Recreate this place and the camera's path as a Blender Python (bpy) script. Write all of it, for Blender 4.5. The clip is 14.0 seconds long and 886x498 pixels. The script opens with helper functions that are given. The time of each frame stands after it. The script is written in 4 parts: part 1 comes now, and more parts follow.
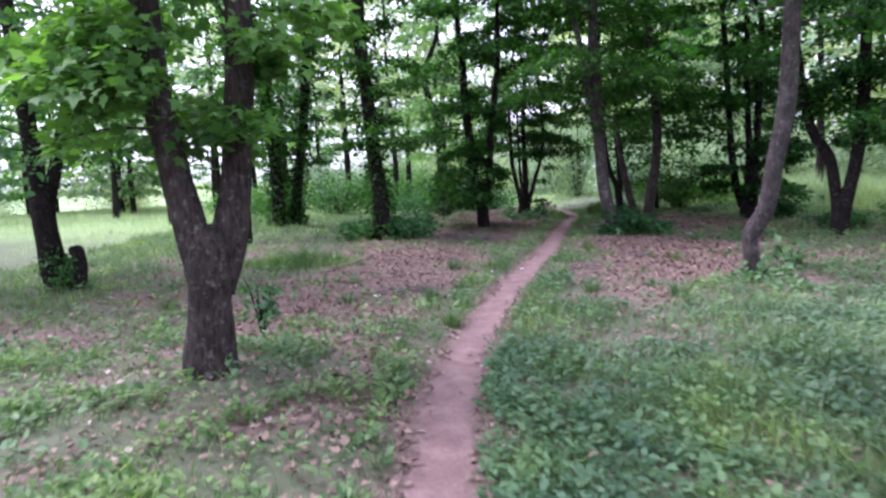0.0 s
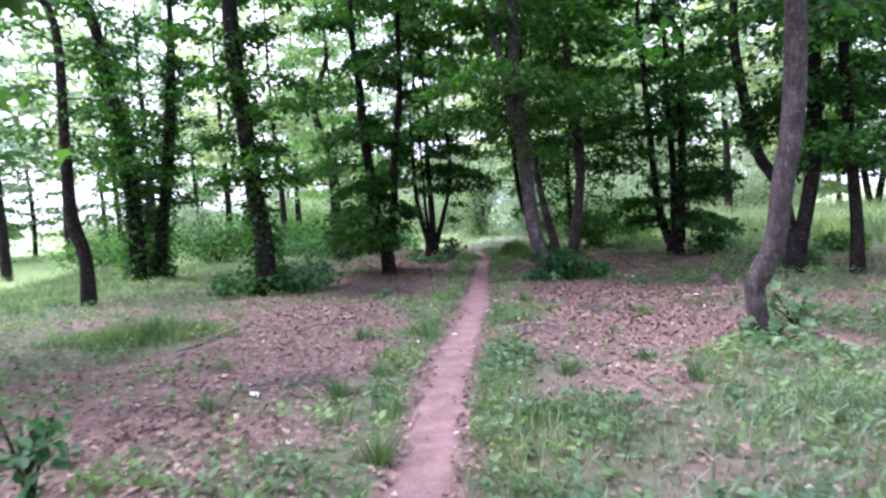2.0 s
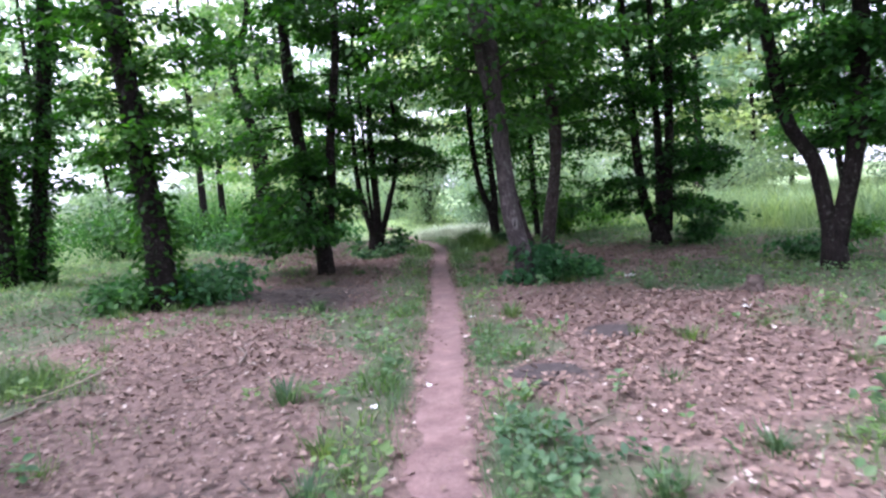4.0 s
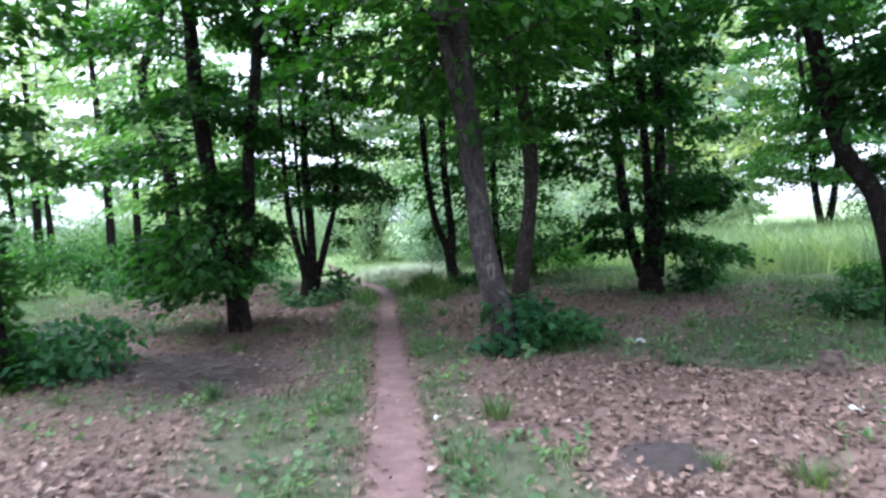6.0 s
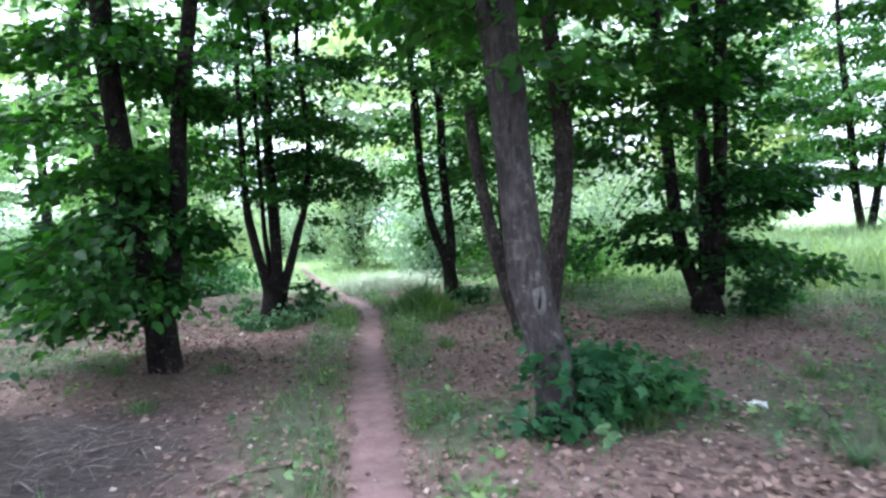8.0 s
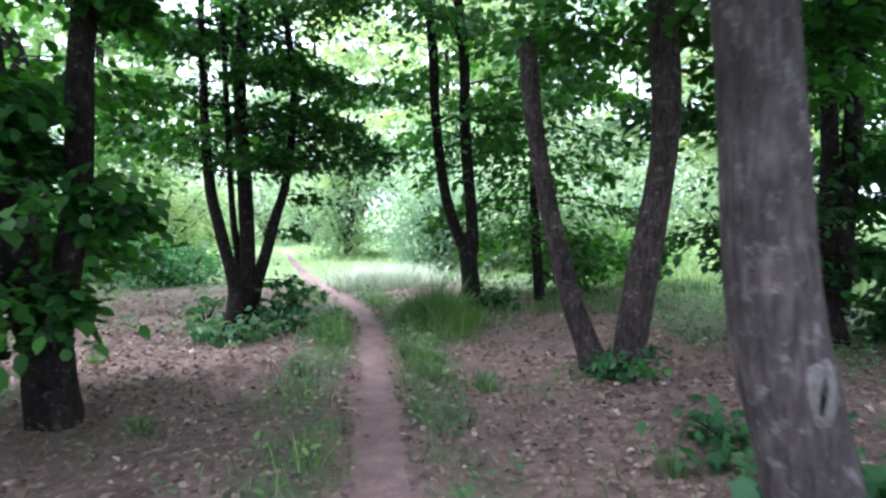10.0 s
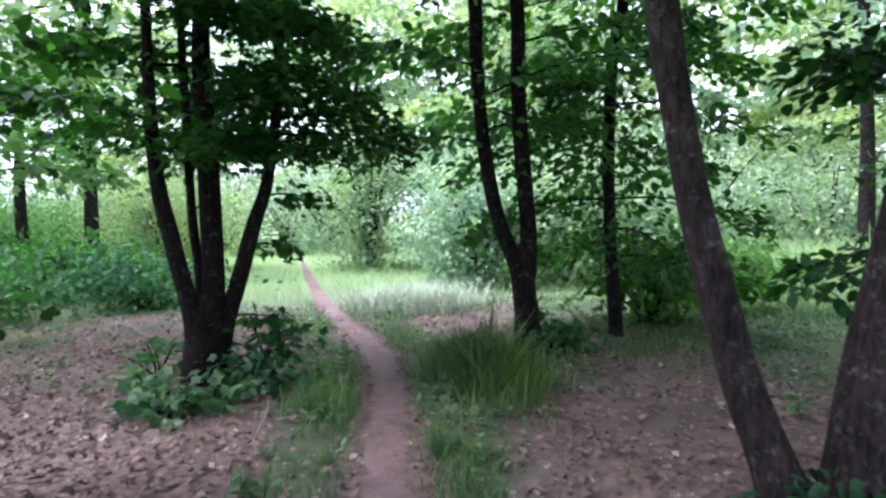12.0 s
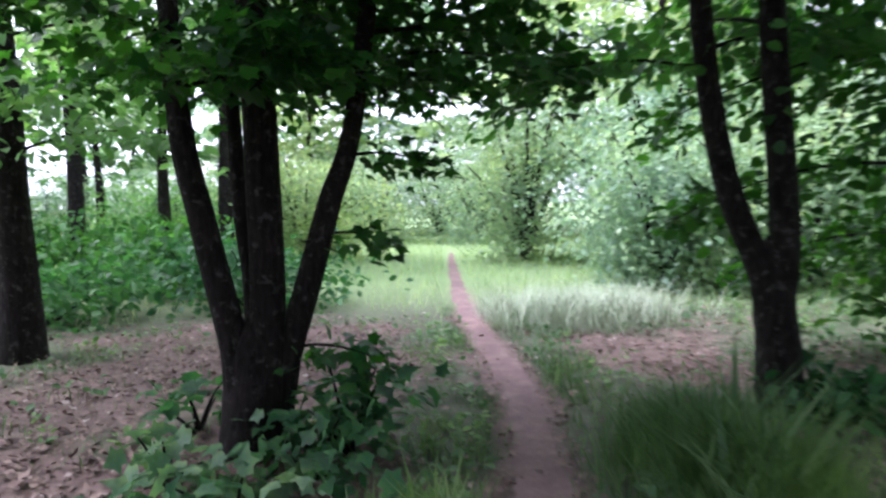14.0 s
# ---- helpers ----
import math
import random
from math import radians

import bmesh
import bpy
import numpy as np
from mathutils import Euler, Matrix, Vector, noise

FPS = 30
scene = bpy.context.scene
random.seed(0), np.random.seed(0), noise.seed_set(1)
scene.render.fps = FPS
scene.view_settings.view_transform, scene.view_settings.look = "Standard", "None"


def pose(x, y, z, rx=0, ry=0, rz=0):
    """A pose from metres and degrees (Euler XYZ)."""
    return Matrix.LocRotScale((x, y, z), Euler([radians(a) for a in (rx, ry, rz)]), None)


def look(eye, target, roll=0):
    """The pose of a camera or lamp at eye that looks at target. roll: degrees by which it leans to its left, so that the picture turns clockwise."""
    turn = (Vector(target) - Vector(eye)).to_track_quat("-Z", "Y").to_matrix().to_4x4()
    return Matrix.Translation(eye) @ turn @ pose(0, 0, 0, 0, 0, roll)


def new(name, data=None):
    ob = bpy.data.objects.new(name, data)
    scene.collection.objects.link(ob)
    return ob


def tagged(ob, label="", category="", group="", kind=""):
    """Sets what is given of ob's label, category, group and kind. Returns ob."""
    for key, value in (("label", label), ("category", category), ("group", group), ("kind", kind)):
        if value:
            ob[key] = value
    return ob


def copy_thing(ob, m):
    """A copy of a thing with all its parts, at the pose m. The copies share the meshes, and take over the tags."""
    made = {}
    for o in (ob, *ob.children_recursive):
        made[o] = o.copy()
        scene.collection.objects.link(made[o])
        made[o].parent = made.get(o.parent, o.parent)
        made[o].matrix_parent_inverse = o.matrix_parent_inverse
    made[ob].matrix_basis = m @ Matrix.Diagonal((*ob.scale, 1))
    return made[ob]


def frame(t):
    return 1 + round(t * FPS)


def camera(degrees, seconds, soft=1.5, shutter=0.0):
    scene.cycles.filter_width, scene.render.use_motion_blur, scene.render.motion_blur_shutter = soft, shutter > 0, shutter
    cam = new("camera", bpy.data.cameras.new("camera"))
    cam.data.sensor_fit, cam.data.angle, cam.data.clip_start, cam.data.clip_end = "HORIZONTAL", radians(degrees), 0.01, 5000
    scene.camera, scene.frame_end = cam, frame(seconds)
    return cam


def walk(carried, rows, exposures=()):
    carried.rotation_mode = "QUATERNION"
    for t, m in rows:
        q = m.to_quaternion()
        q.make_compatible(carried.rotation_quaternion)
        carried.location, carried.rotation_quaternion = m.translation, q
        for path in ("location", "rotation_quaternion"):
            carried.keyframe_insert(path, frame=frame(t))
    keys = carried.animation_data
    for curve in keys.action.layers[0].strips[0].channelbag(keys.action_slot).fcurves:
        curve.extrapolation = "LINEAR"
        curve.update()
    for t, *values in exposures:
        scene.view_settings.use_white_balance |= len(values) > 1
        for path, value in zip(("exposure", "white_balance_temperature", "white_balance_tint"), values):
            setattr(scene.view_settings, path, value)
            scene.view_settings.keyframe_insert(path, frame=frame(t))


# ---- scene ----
cam = camera(66.9, 14.0, 2.5, 0.5)
METRES, EYE, TILT, LEAN, TURN = 18.1, 1.5, 0.0, 0.0, 0.0
ROWS = [
    (0.0, 0.0, 0.0, 0.0, -0.26, -6.46, 2.26),
    (0.5, -0.0035, 0.033, -0.0003, -0.4, -5.43, 4.2),
    (1.0, -0.008, 0.0668, -0.0004, -6.45, -5.25, 3.33),
    (1.5, -0.0076, 0.1026, -0.0009, -5.04, -2.61, 3.44),
    (2.0, -0.0073, 0.1432, -0.0016, -9.56, -3.55, 3.24),
    (2.5, -0.0025, 0.1845, -0.0024, -10.21, -3.64, 3.12),
    (3.0, -0.0013, 0.2232, -0.0025, -13.1, -5.08, 2.79),
    (5.5, 0.0322, 0.3982, 0.0007, -16.11, -4.4, 4.15),
    (6.0, 0.0414, 0.433, -0.001, -19.4, -2.52, 2.77),
    (6.5, 0.0505, 0.4669, -0.0025, -20.29, -0.94, 3.47),
    (7.0, 0.06, 0.5041, -0.0034, -22.4, -0.91, 1.36),
    (7.5, 0.0715, 0.5398, -0.0047, -22.54, -2.58, 3.34),
    (8.0, 0.0789, 0.5759, -0.0033, -20.7, -2.26, 2.3),
    (10.5, 0.116, 0.7468, -0.0052, -22.1, -3.54, -0.13),
    (11.0, 0.1276, 0.7799, -0.0056, -22.79, -3.06, 0.01),
    (11.5, 0.1366, 0.8142, -0.0045, -20.63, -3.74, 0.57),
    (12.0, 0.1484, 0.8453, -0.0046, -19.09, -3.09, 0.72),
    (12.5, 0.157, 0.8727, -0.0057, -19.25, -2.38, 0.28),
    (13.0, 0.1671, 0.9067, -0.0077, -13.3, -2.48, 0.24),
    (13.5, 0.1745, 0.9395, -0.0096, -10.66, -3.81, 0.34),
    (14.0, 0.1816, 0.9736, -0.0101, -5.64, -3.87, 0.92),
]
walk_rows = [(t, pose(0, 0, EYE, TILT, LEAN, TURN) @ pose(METRES * x, METRES * y, METRES * z, 90 + pitch, roll, yaw)) for t, x, y, z, yaw, pitch, roll in ROWS]
walk(cam, walk_rows, [(0.0, 1.68, 5750, 33), (1.0, 1.92, 5720, 32), (3.0, 2.0, 5780, 36), (5.5, 1.95, 5650, 17), (7.5, 2.28, 5500, 17), (10.5, 2.6, 5600, 20), (12.0, 2.12, 5580, 23), (14.0, 1.97, 5700, 26)])

# ---- light: overcast summer sky ----
SUN_EL, SUN_AZ = 58.0, 283.0
world = bpy.data.worlds.new("overcast_sky")
scene.world = world
world.use_nodes = True
wn, wl = world.node_tree.nodes, world.node_tree.links
sky = wn.new("ShaderNodeTexSky")
sky.sky_type, sky.sun_disc = "NISHITA", False
sky.sun_elevation, sky.sun_rotation = radians(SUN_EL), radians(SUN_AZ)
sky.air_density, sky.dust_density, sky.ozone_density = 1.0, 4.0, 1.0
cloud = wn.new("ShaderNodeHueSaturation")
cloud.inputs["Saturation"].default_value = 0.25
wl.new(sky.outputs["Color"], cloud.inputs["Color"])
cover = wn.new("ShaderNodeMix")
cover.data_type = "RGBA"
cover.inputs[0].default_value = 0.5
cover.inputs[7].default_value = (7.0, 7.3, 7.8, 1)
wl.new(cloud.outputs["Color"], cover.inputs[6])
wl.new(cover.outputs[2], wn["Background"].inputs["Color"])
wn["Background"].inputs["Strength"].default_value = 0.15
sun = new("sun", bpy.data.lights.new("sun", "SUN"))
sun.data.energy, sun.data.angle, sun.data.color = 1.7, radians(35), (1.0, 0.97, 0.92)
sun.matrix_world = look((0, 0, 30), (-30 * math.cos(radians(SUN_EL)) * math.sin(radians(SUN_AZ)), -30 * math.cos(radians(SUN_EL)) * math.cos(radians(SUN_AZ)), 30 - 30 * math.sin(radians(SUN_EL))))


# ---- materials ----
def material(name):
    m = bpy.data.materials.new(name)
    m.use_nodes = True
    return m, m.node_tree.nodes, m.node_tree.links, m.node_tree.nodes["Principled BSDF"]


def ramp(nodes, links, source, stops):
    r = nodes.new("ShaderNodeValToRGB")
    while len(r.color_ramp.elements) < len(stops):
        r.color_ramp.elements.new(0.5)
    for e, (p, c) in zip(r.color_ramp.elements, stops):
        e.position, e.color = p, (*c, 1)
    links.new(source, r.inputs["Fac"])
    return r.outputs["Color"]


def noise_node(nodes, links, vec, scale, detail=6.0, rough=0.6):
    n = nodes.new("ShaderNodeTexNoise")
    n.inputs["Scale"].default_value, n.inputs["Detail"].default_value, n.inputs["Roughness"].default_value = scale, detail, rough
    links.new(vec, n.inputs["Vector"])
    return n.outputs["Fac"]


def mixed(nodes, links, fac, a, b, mode="MIX"):
    m = nodes.new("ShaderNodeMix")
    m.data_type, m.blend_type = "RGBA", mode
    for socket, value in (("Factor", fac), ("A", a), ("B", b)):
        target = [s for s in m.inputs if s.name == socket and (s.type == "RGBA" or (socket == "Factor" and s.type == "VALUE"))][0]
        if isinstance(value, (int, float)):
            target.default_value = value
        elif isinstance(value, tuple):
            target.default_value = (*value, 1)
        else:
            links.new(value, target)
    return [s for s in m.outputs if s.type == "RGBA"][0]


def bumped(nodes, links, bsdf, height, strength, distance):
    b = nodes.new("ShaderNodeBump")
    b.inputs["Strength"].default_value, b.inputs["Distance"].default_value = strength, distance
    links.new(height, b.inputs["Height"])
    links.new(b.outputs["Normal"], bsdf.inputs["Normal"])


def bark(name, dark, light, lichen):
    m, n, l, p = material(name)
    tc = n.new("ShaderNodeTexCoord")
    mp = n.new("ShaderNodeMapping")
    mp.inputs["Scale"].default_value = (1, 1, 0.22)
    l.new(tc.outputs["Object"], mp.inputs["Vector"])
    furrow = noise_node(n, l, mp.outputs["Vector"], 38, 8, 0.65)
    patch = noise_node(n, l, tc.outputs["Object"], 5.0, 5, 0.6)
    spots = noise_node(n, l, tc.outputs["Object"], 17, 6, 0.7)
    base = ramp(n, l, furrow, [(0.32, dark), (0.66, light)])
    lich = ramp(n, l, spots, [(0.55, (0, 0, 0)), (0.66, (0.75, 0.75, 0.75))])
    col = mixed(n, l, lich, base, lichen)
    shade = ramp(n, l, patch, [(0.3, (0.5, 0.5, 0.5)), (0.55, (1.0, 1.0, 1.0)), (0.72, (1.45, 1.42, 1.42))])
    l.new(mixed(n, l, 1.0, col, shade, "MULTIPLY"), p.inputs["Base Color"])
    p.inputs["Roughness"].default_value = 0.9
    p.inputs["Specular IOR Level"].default_value = 0.15
    bumped(n, l, p, furrow, 0.9, 0.02)
    return m


def foliage(name, dark, light, through_light, rough=0.5, single=False):
    m, n, l, p = material(name)
    geo = n.new("ShaderNodeNewGeometry")
    tc = n.new("ShaderNodeTexCoord")
    drift = noise_node(n, l, tc.outputs["Object"], 0.9, 3)
    a = ramp(n, l, n.new("ShaderNodeObjectInfo").outputs["Random"] if single else geo.outputs["Random Per Island"], [(0.0, dark), (1.0, light)])
    tone = ramp(n, l, drift, [(0.33, (0.58, 0.66, 0.72)), (0.5, (0.95, 0.97, 0.95)), (0.68, (1.38, 1.3, 0.95))])
    col = mixed(n, l, 1.0, a, tone, "MULTIPLY")
    if not single:
        plant = ramp(n, l, n.new("ShaderNodeObjectInfo").outputs["Random"], [(0.0, (0.8, 0.88, 0.98)), (0.5, (1.0, 1.0, 1.0)), (1.0, (1.2, 1.12, 0.8))])
        col = mixed(n, l, 1.0, col, plant, "MULTIPLY")
    l.new(col, p.inputs["Base Color"])
    p.inputs["Roughness"].default_value = rough
    p.inputs["Specular IOR Level"].default_value = 0.3
    t = n.new("ShaderNodeBsdfTranslucent")
    l.new(mixed(n, l, 1.0, col, through_light, "MULTIPLY"), t.inputs["Color"])
    mx = n.new("ShaderNodeMixShader")
    mx.inputs["Fac"].default_value = 0.44
    l.new(p.outputs["BSDF"], mx.inputs[1])
    l.new(t.outputs["BSDF"], mx.inputs[2])
    l.new(mx.outputs["Shader"], n["Material Output"].inputs["Surface"])
    return m


def litter_material(name, stops):
    m, n, l, p = material(name)
    geo = n.new("ShaderNodeNewGeometry")
    l.new(ramp(n, l, geo.outputs["Random Per Island"], stops), p.inputs["Base Color"])
    p.inputs["Roughness"].default_value = 0.75
    return m


def plain(name, a, b, scale, rough, bump=0.3):
    m, n, l, p = material(name)
    tc = n.new("ShaderNodeTexCoord")
    f = noise_node(n, l, tc.outputs["Object"], scale, 7, 0.65)
    l.new(ramp(n, l, f, [(0.3, a), (0.7, b)]), p.inputs["Base Color"])
    p.inputs["Roughness"].default_value = rough
    bumped(n, l, p, f, bump, 0.02)
    return m


def ground_material():
    m, n, l, p = material("woodland_soil")
    tc = n.new("ShaderNodeTexCoord")
    at = n.new("ShaderNodeAttribute")
    at.attribute_name = "green"
    ash = n.new("ShaderNodeAttribute")
    ash.attribute_name = "ash"
    co = tc.outputs["Object"]
    big = noise_node(n, l, co, 1.1, 5)
    mid = noise_node(n, l, co, 9, 7, 0.7)
    fine = noise_node(n, l, co, 55, 6, 0.7)
    soil = ramp(n, l, mid, [(0.28, (0.08, 0.053, 0.049)), (0.5, (0.165, 0.113, 0.104)), (0.72, (0.25, 0.183, 0.17))])
    grain = ramp(n, l, fine, [(0.3, (0.62, 0.6, 0.6)), (0.7, (1.25, 1.2, 1.15))])
    soil = mixed(n, l, 0.9, soil, grain, "MULTIPLY")
    moss = ramp(n, l, mid, [(0.3, (0.04, 0.062, 0.032)), (0.7, (0.1, 0.125, 0.07))])
    add = n.new("ShaderNodeMath")
    add.operation = "MULTIPLY_ADD"
    l.new(big, add.inputs[0])
    add.inputs[1].default_value = 0.9
    l.new(at.outputs["Fac"], add.inputs[2])
    fac = ramp(n, l, add.outputs[0], [(0.75, (0, 0, 0)), (1.25, (0.85, 0.85, 0.85))])
    col = mixed(n, l, fac, soil, moss)
    # field: brighter light on open ground, put in as a paler green
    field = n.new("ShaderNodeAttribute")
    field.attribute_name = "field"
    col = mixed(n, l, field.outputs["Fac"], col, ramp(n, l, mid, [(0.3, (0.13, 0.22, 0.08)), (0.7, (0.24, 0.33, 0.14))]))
    col = mixed(n, l, ash.outputs["Fac"], col, (0.045, 0.036, 0.036))
    l.new(col, p.inputs["Base Color"])
    p.inputs["Roughness"].default_value = 0.95
    bumped(n, l, p, fine, 0.5, 0.015)
    return m


def trodden_earth():
    """Packed pinkish earth: fine grit, paler worn patches and darker damp ones."""
    m, n, l, p = material("trodden_earth")
    co = n.new("ShaderNodeTexCoord").outputs["Object"]
    grit, patch, drift = noise_node(n, l, co, 45, 7, 0.7), noise_node(n, l, co, 4.5, 5, 0.6), noise_node(n, l, co, 0.9, 4, 0.6)
    col = ramp(n, l, patch, [(0.3, (0.14, 0.088, 0.086)), (0.5, (0.19, 0.123, 0.12)), (0.72, (0.25, 0.172, 0.166))])
    col = mixed(n, l, 1.0, col, ramp(n, l, grit, [(0.3, (0.72, 0.7, 0.7)), (0.7, (1.22, 1.2, 1.18))]), "MULTIPLY")
    col = mixed(n, l, 1.0, col, ramp(n, l, drift, [(0.35, (0.85, 0.85, 0.86)), (0.65, (1.12, 1.1, 1.1))]), "MULTIPLY")
    l.new(col, p.inputs["Base Color"])
    p.inputs["Roughness"].default_value = 0.95
    bumped(n, l, p, grit, 0.45, 0.015)
    return m


BARK = bark("grey_brown_bark", (0.012, 0.009, 0.009), (0.07, 0.053, 0.053), (0.15, 0.145, 0.14))
# bark for trunks in silhouette: the wood's shade is put into the near-black colour
BARK_DARK = bark("dark_shaded_bark", (0.005, 0.004, 0.004), (0.024, 0.018, 0.018), (0.085, 0.083, 0.078))
BARK_PALE = bark("pale_grey_bark", (0.024, 0.02, 0.022), (0.09, 0.074, 0.077), (0.15, 0.142, 0.142))
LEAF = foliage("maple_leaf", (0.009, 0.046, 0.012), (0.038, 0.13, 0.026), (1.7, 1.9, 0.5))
# maple_leaf lightened for one tree: light coming through the leaves, put into colour
LEAF_LIT = foliage("lit_maple_leaf", (0.045, 0.125, 0.045), (0.12, 0.26, 0.09), (1.5, 1.7, 0.55))
# two lighter copies of maple_leaf: better-lit foliage is put into the colour
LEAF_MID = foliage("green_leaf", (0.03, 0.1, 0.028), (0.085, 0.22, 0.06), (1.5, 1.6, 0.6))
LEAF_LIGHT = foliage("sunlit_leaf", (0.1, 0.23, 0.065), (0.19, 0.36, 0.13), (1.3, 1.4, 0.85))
LEAF_BUSH = foliage("bush_leaf", (0.022, 0.085, 0.035), (0.06, 0.17, 0.07), (1.2, 1.4, 0.8))
# paled well past real leaf green: distance haze and open sky are in the colour
LEAF_FAR = foliage("hazed_far_leaf", (0.24, 0.36, 0.21), (0.4, 0.5, 0.35), (1.3, 1.35, 1.0))
GRASS = foliage("grass_blade", (0.06, 0.125, 0.055), (0.18, 0.265, 0.145), (1.2, 1.3, 0.7), 0.6)
TALL_GRASS = foliage("tall_grass_blade", (0.04, 0.105, 0.038), (0.135, 0.24, 0.09), (1.2, 1.3, 0.7), 0.6)
WEED = foliage("weed_leaf", (0.07, 0.15, 0.068), (0.19, 0.295, 0.16), (1.2, 1.3, 0.8), 0.55)
SINGLE_DARK = foliage("single_maple_leaf", (0.022, 0.085, 0.035), (0.075, 0.19, 0.08), (1.2, 1.4, 0.8), 0.45, True)
SINGLE_PALE = foliage("single_pale_leaf", (0.075, 0.17, 0.08), (0.2, 0.32, 0.19), (1.2, 1.3, 0.8), 0.45, True)
# grass outside the wood, with the open daylight put into its pale colour
MEADOW = foliage("daylit_meadow_grass", (0.24, 0.36, 0.17), (0.44, 0.56, 0.33), (1.2, 1.2, 0.8), 0.6)
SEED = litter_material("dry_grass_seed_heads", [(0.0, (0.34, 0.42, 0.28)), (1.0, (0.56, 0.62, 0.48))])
HAZE = litter_material("soft_grass_seed_heads", [(0.0, (0.17, 0.27, 0.16)), (1.0, (0.3, 0.38, 0.27))])
LITTER = litter_material("dry_fallen_leaves", [(0.0, (0.065, 0.041, 0.035)), (0.3, (0.135, 0.087, 0.073)), (0.7, (0.21, 0.139, 0.114)), (0.95, (0.275, 0.192, 0.163)), (1.0, (0.42, 0.36, 0.33))])
DEBRIS = litter_material("dark_twigs", [(0.0, (0.03, 0.024, 0.024)), (0.8, (0.1, 0.08, 0.075)), (1.0, (0.26, 0.22, 0.2))])
PATH = trodden_earth()
TWIG = plain("dead_twig", (0.07, 0.052, 0.046), (0.26, 0.21, 0.18), 30, 0.85)
MUD = plain("dark_damp_soil", (0.026, 0.02, 0.021), (0.062, 0.048, 0.049), 12, 0.8, 0.5)
DEADWOOD = plain("rotten_stump_wood", (0.035, 0.026, 0.024), (0.13, 0.095, 0.085), 16, 0.9, 0.8)
PAPER = plain("crumpled_paper", (0.62, 0.64, 0.66), (0.8, 0.81, 0.82), 9, 0.6)
SCAR = plain("scarred_bark", (0.05, 0.043, 0.044), (0.19, 0.175, 0.175), 30, 0.9, 0.8)
STRAW = plain("dry_straw", (0.2, 0.165, 0.125), (0.36, 0.305, 0.24), 25, 0.8)
SOIL = ground_material()


# ---- mesh helpers ----
def flat_mesh(name, verts, faces, mat, smooth=False):
    """One mesh from arrays; faces all of one size."""
    me = bpy.data.meshes.new(name)
    verts = np.ascontiguousarray(verts, dtype=np.float32)
    faces = np.ascontiguousarray(faces, dtype=np.int32)
    k = faces.shape[1]
    me.vertices.add(len(verts))
    me.vertices.foreach_set("co", verts.ravel())
    me.loops.add(faces.size)
    me.loops.foreach_set("vertex_index", faces.ravel())
    me.polygons.add(len(faces))
    me.polygons.foreach_set("loop_start", np.arange(0, faces.size, k, dtype=np.int32))
    me.polygons.foreach_set("loop_total", np.full(len(faces), k, dtype=np.int32))
    if smooth:
        me.polygons.foreach_set("use_smooth", np.ones(len(faces), dtype=bool))
    me.update(calc_edges=True)
    me.materials.append(mat)
    return me


def piece(name, mesh, parent, label=""):
    ob = new(name, mesh)
    ob.parent = parent
    if label:
        tagged(ob, label)
    return ob


def thing(name, at, label, category, group="", kind=""):
    ob = new(name)
    ob.location = at
    ob.empty_display_size = 0.2
    return tagged(ob, label, category, group, kind)


def spline(points, n):
    """n points of a smooth curve through the rows of points."""
    p = np.array(points, dtype=float)
    if len(p) == 2:
        p = np.array([p[0], (p[0] + p[1]) / 2, p[1]])
    q = np.vstack([2 * p[0] - p[1], p, 2 * p[-1] - p[-2]])
    u = np.linspace(0, len(p) - 1 - 1e-6, n)
    i, f = u.astype(int), (u % 1)[:, None]
    a, b, c, d = q[i], q[i + 1], q[i + 2], q[i + 3]
    return 0.5 * (2 * b + (c - a) * f + (2 * a - 5 * b + 4 * c - d) * f ** 2 + (3 * b - a - 3 * c + d) * f ** 3)


def tube(rng, name, rows, mat, sides=10, n=24, lumps=0.08):
    """A tapered, slightly lumpy round limb through rows of (x, y, z, radius)."""
    c = spline(rows, n)
    centre, r = c[:, :3], np.maximum(c[:, 3], 0.004)
    d = np.gradient(centre, axis=0)
    d /= np.linalg.norm(d, axis=1)[:, None] + 1e-9
    side = np.cross(d, np.array([0.31, 0.95, 0.02]))
    side /= np.linalg.norm(side, axis=1)[:, None] + 1e-9
    other = np.cross(d, side)
    ang = np.linspace(0, 2 * np.pi, sides, endpoint=False)
    ph = rng.uniform(0, 6.28, 6)
    t = np.linspace(0, 1, n)[:, None]
    w = 1 + lumps * (np.sin(2 * ang + ph[0] + 5 * t) * 0.6 + np.sin(3 * ang + ph[1] - 9 * t) * 0.5 + np.sin(17 * t + ph[2]) * 0.45 + np.sin(ang + 31 * t + ph[3]) * 0.35)
    v = centre[:, None] + (side[:, None] * np.cos(ang)[None, :, None] + other[:, None] * np.sin(ang)[None, :, None]) * (r[:, None] * w)[..., None]
    v = np.vstack([v.reshape(-1, 3), centre[:1], centre[-1:]])
    i, j = np.meshgrid(np.arange(n - 1), np.arange(sides), indexing="ij")
    a, b = (i * sides + j).ravel(), (i * sides + (j + 1) % sides).ravel()
    f1 = np.stack([a, b, b + sides], 1)
    f2 = np.stack([a, b + sides, a + sides], 1)
    k = np.arange(sides)
    lo = np.stack([(k + 1) % sides, k, np.full(sides, n * sides)], 1)
    hi = np.stack([(n - 1) * sides + k, (n - 1) * sides + (k + 1) % sides, np.full(sides, n * sides + 1)], 1)
    return flat_mesh(name, v, np.vstack([f1, f2, lo, hi]), mat, True)


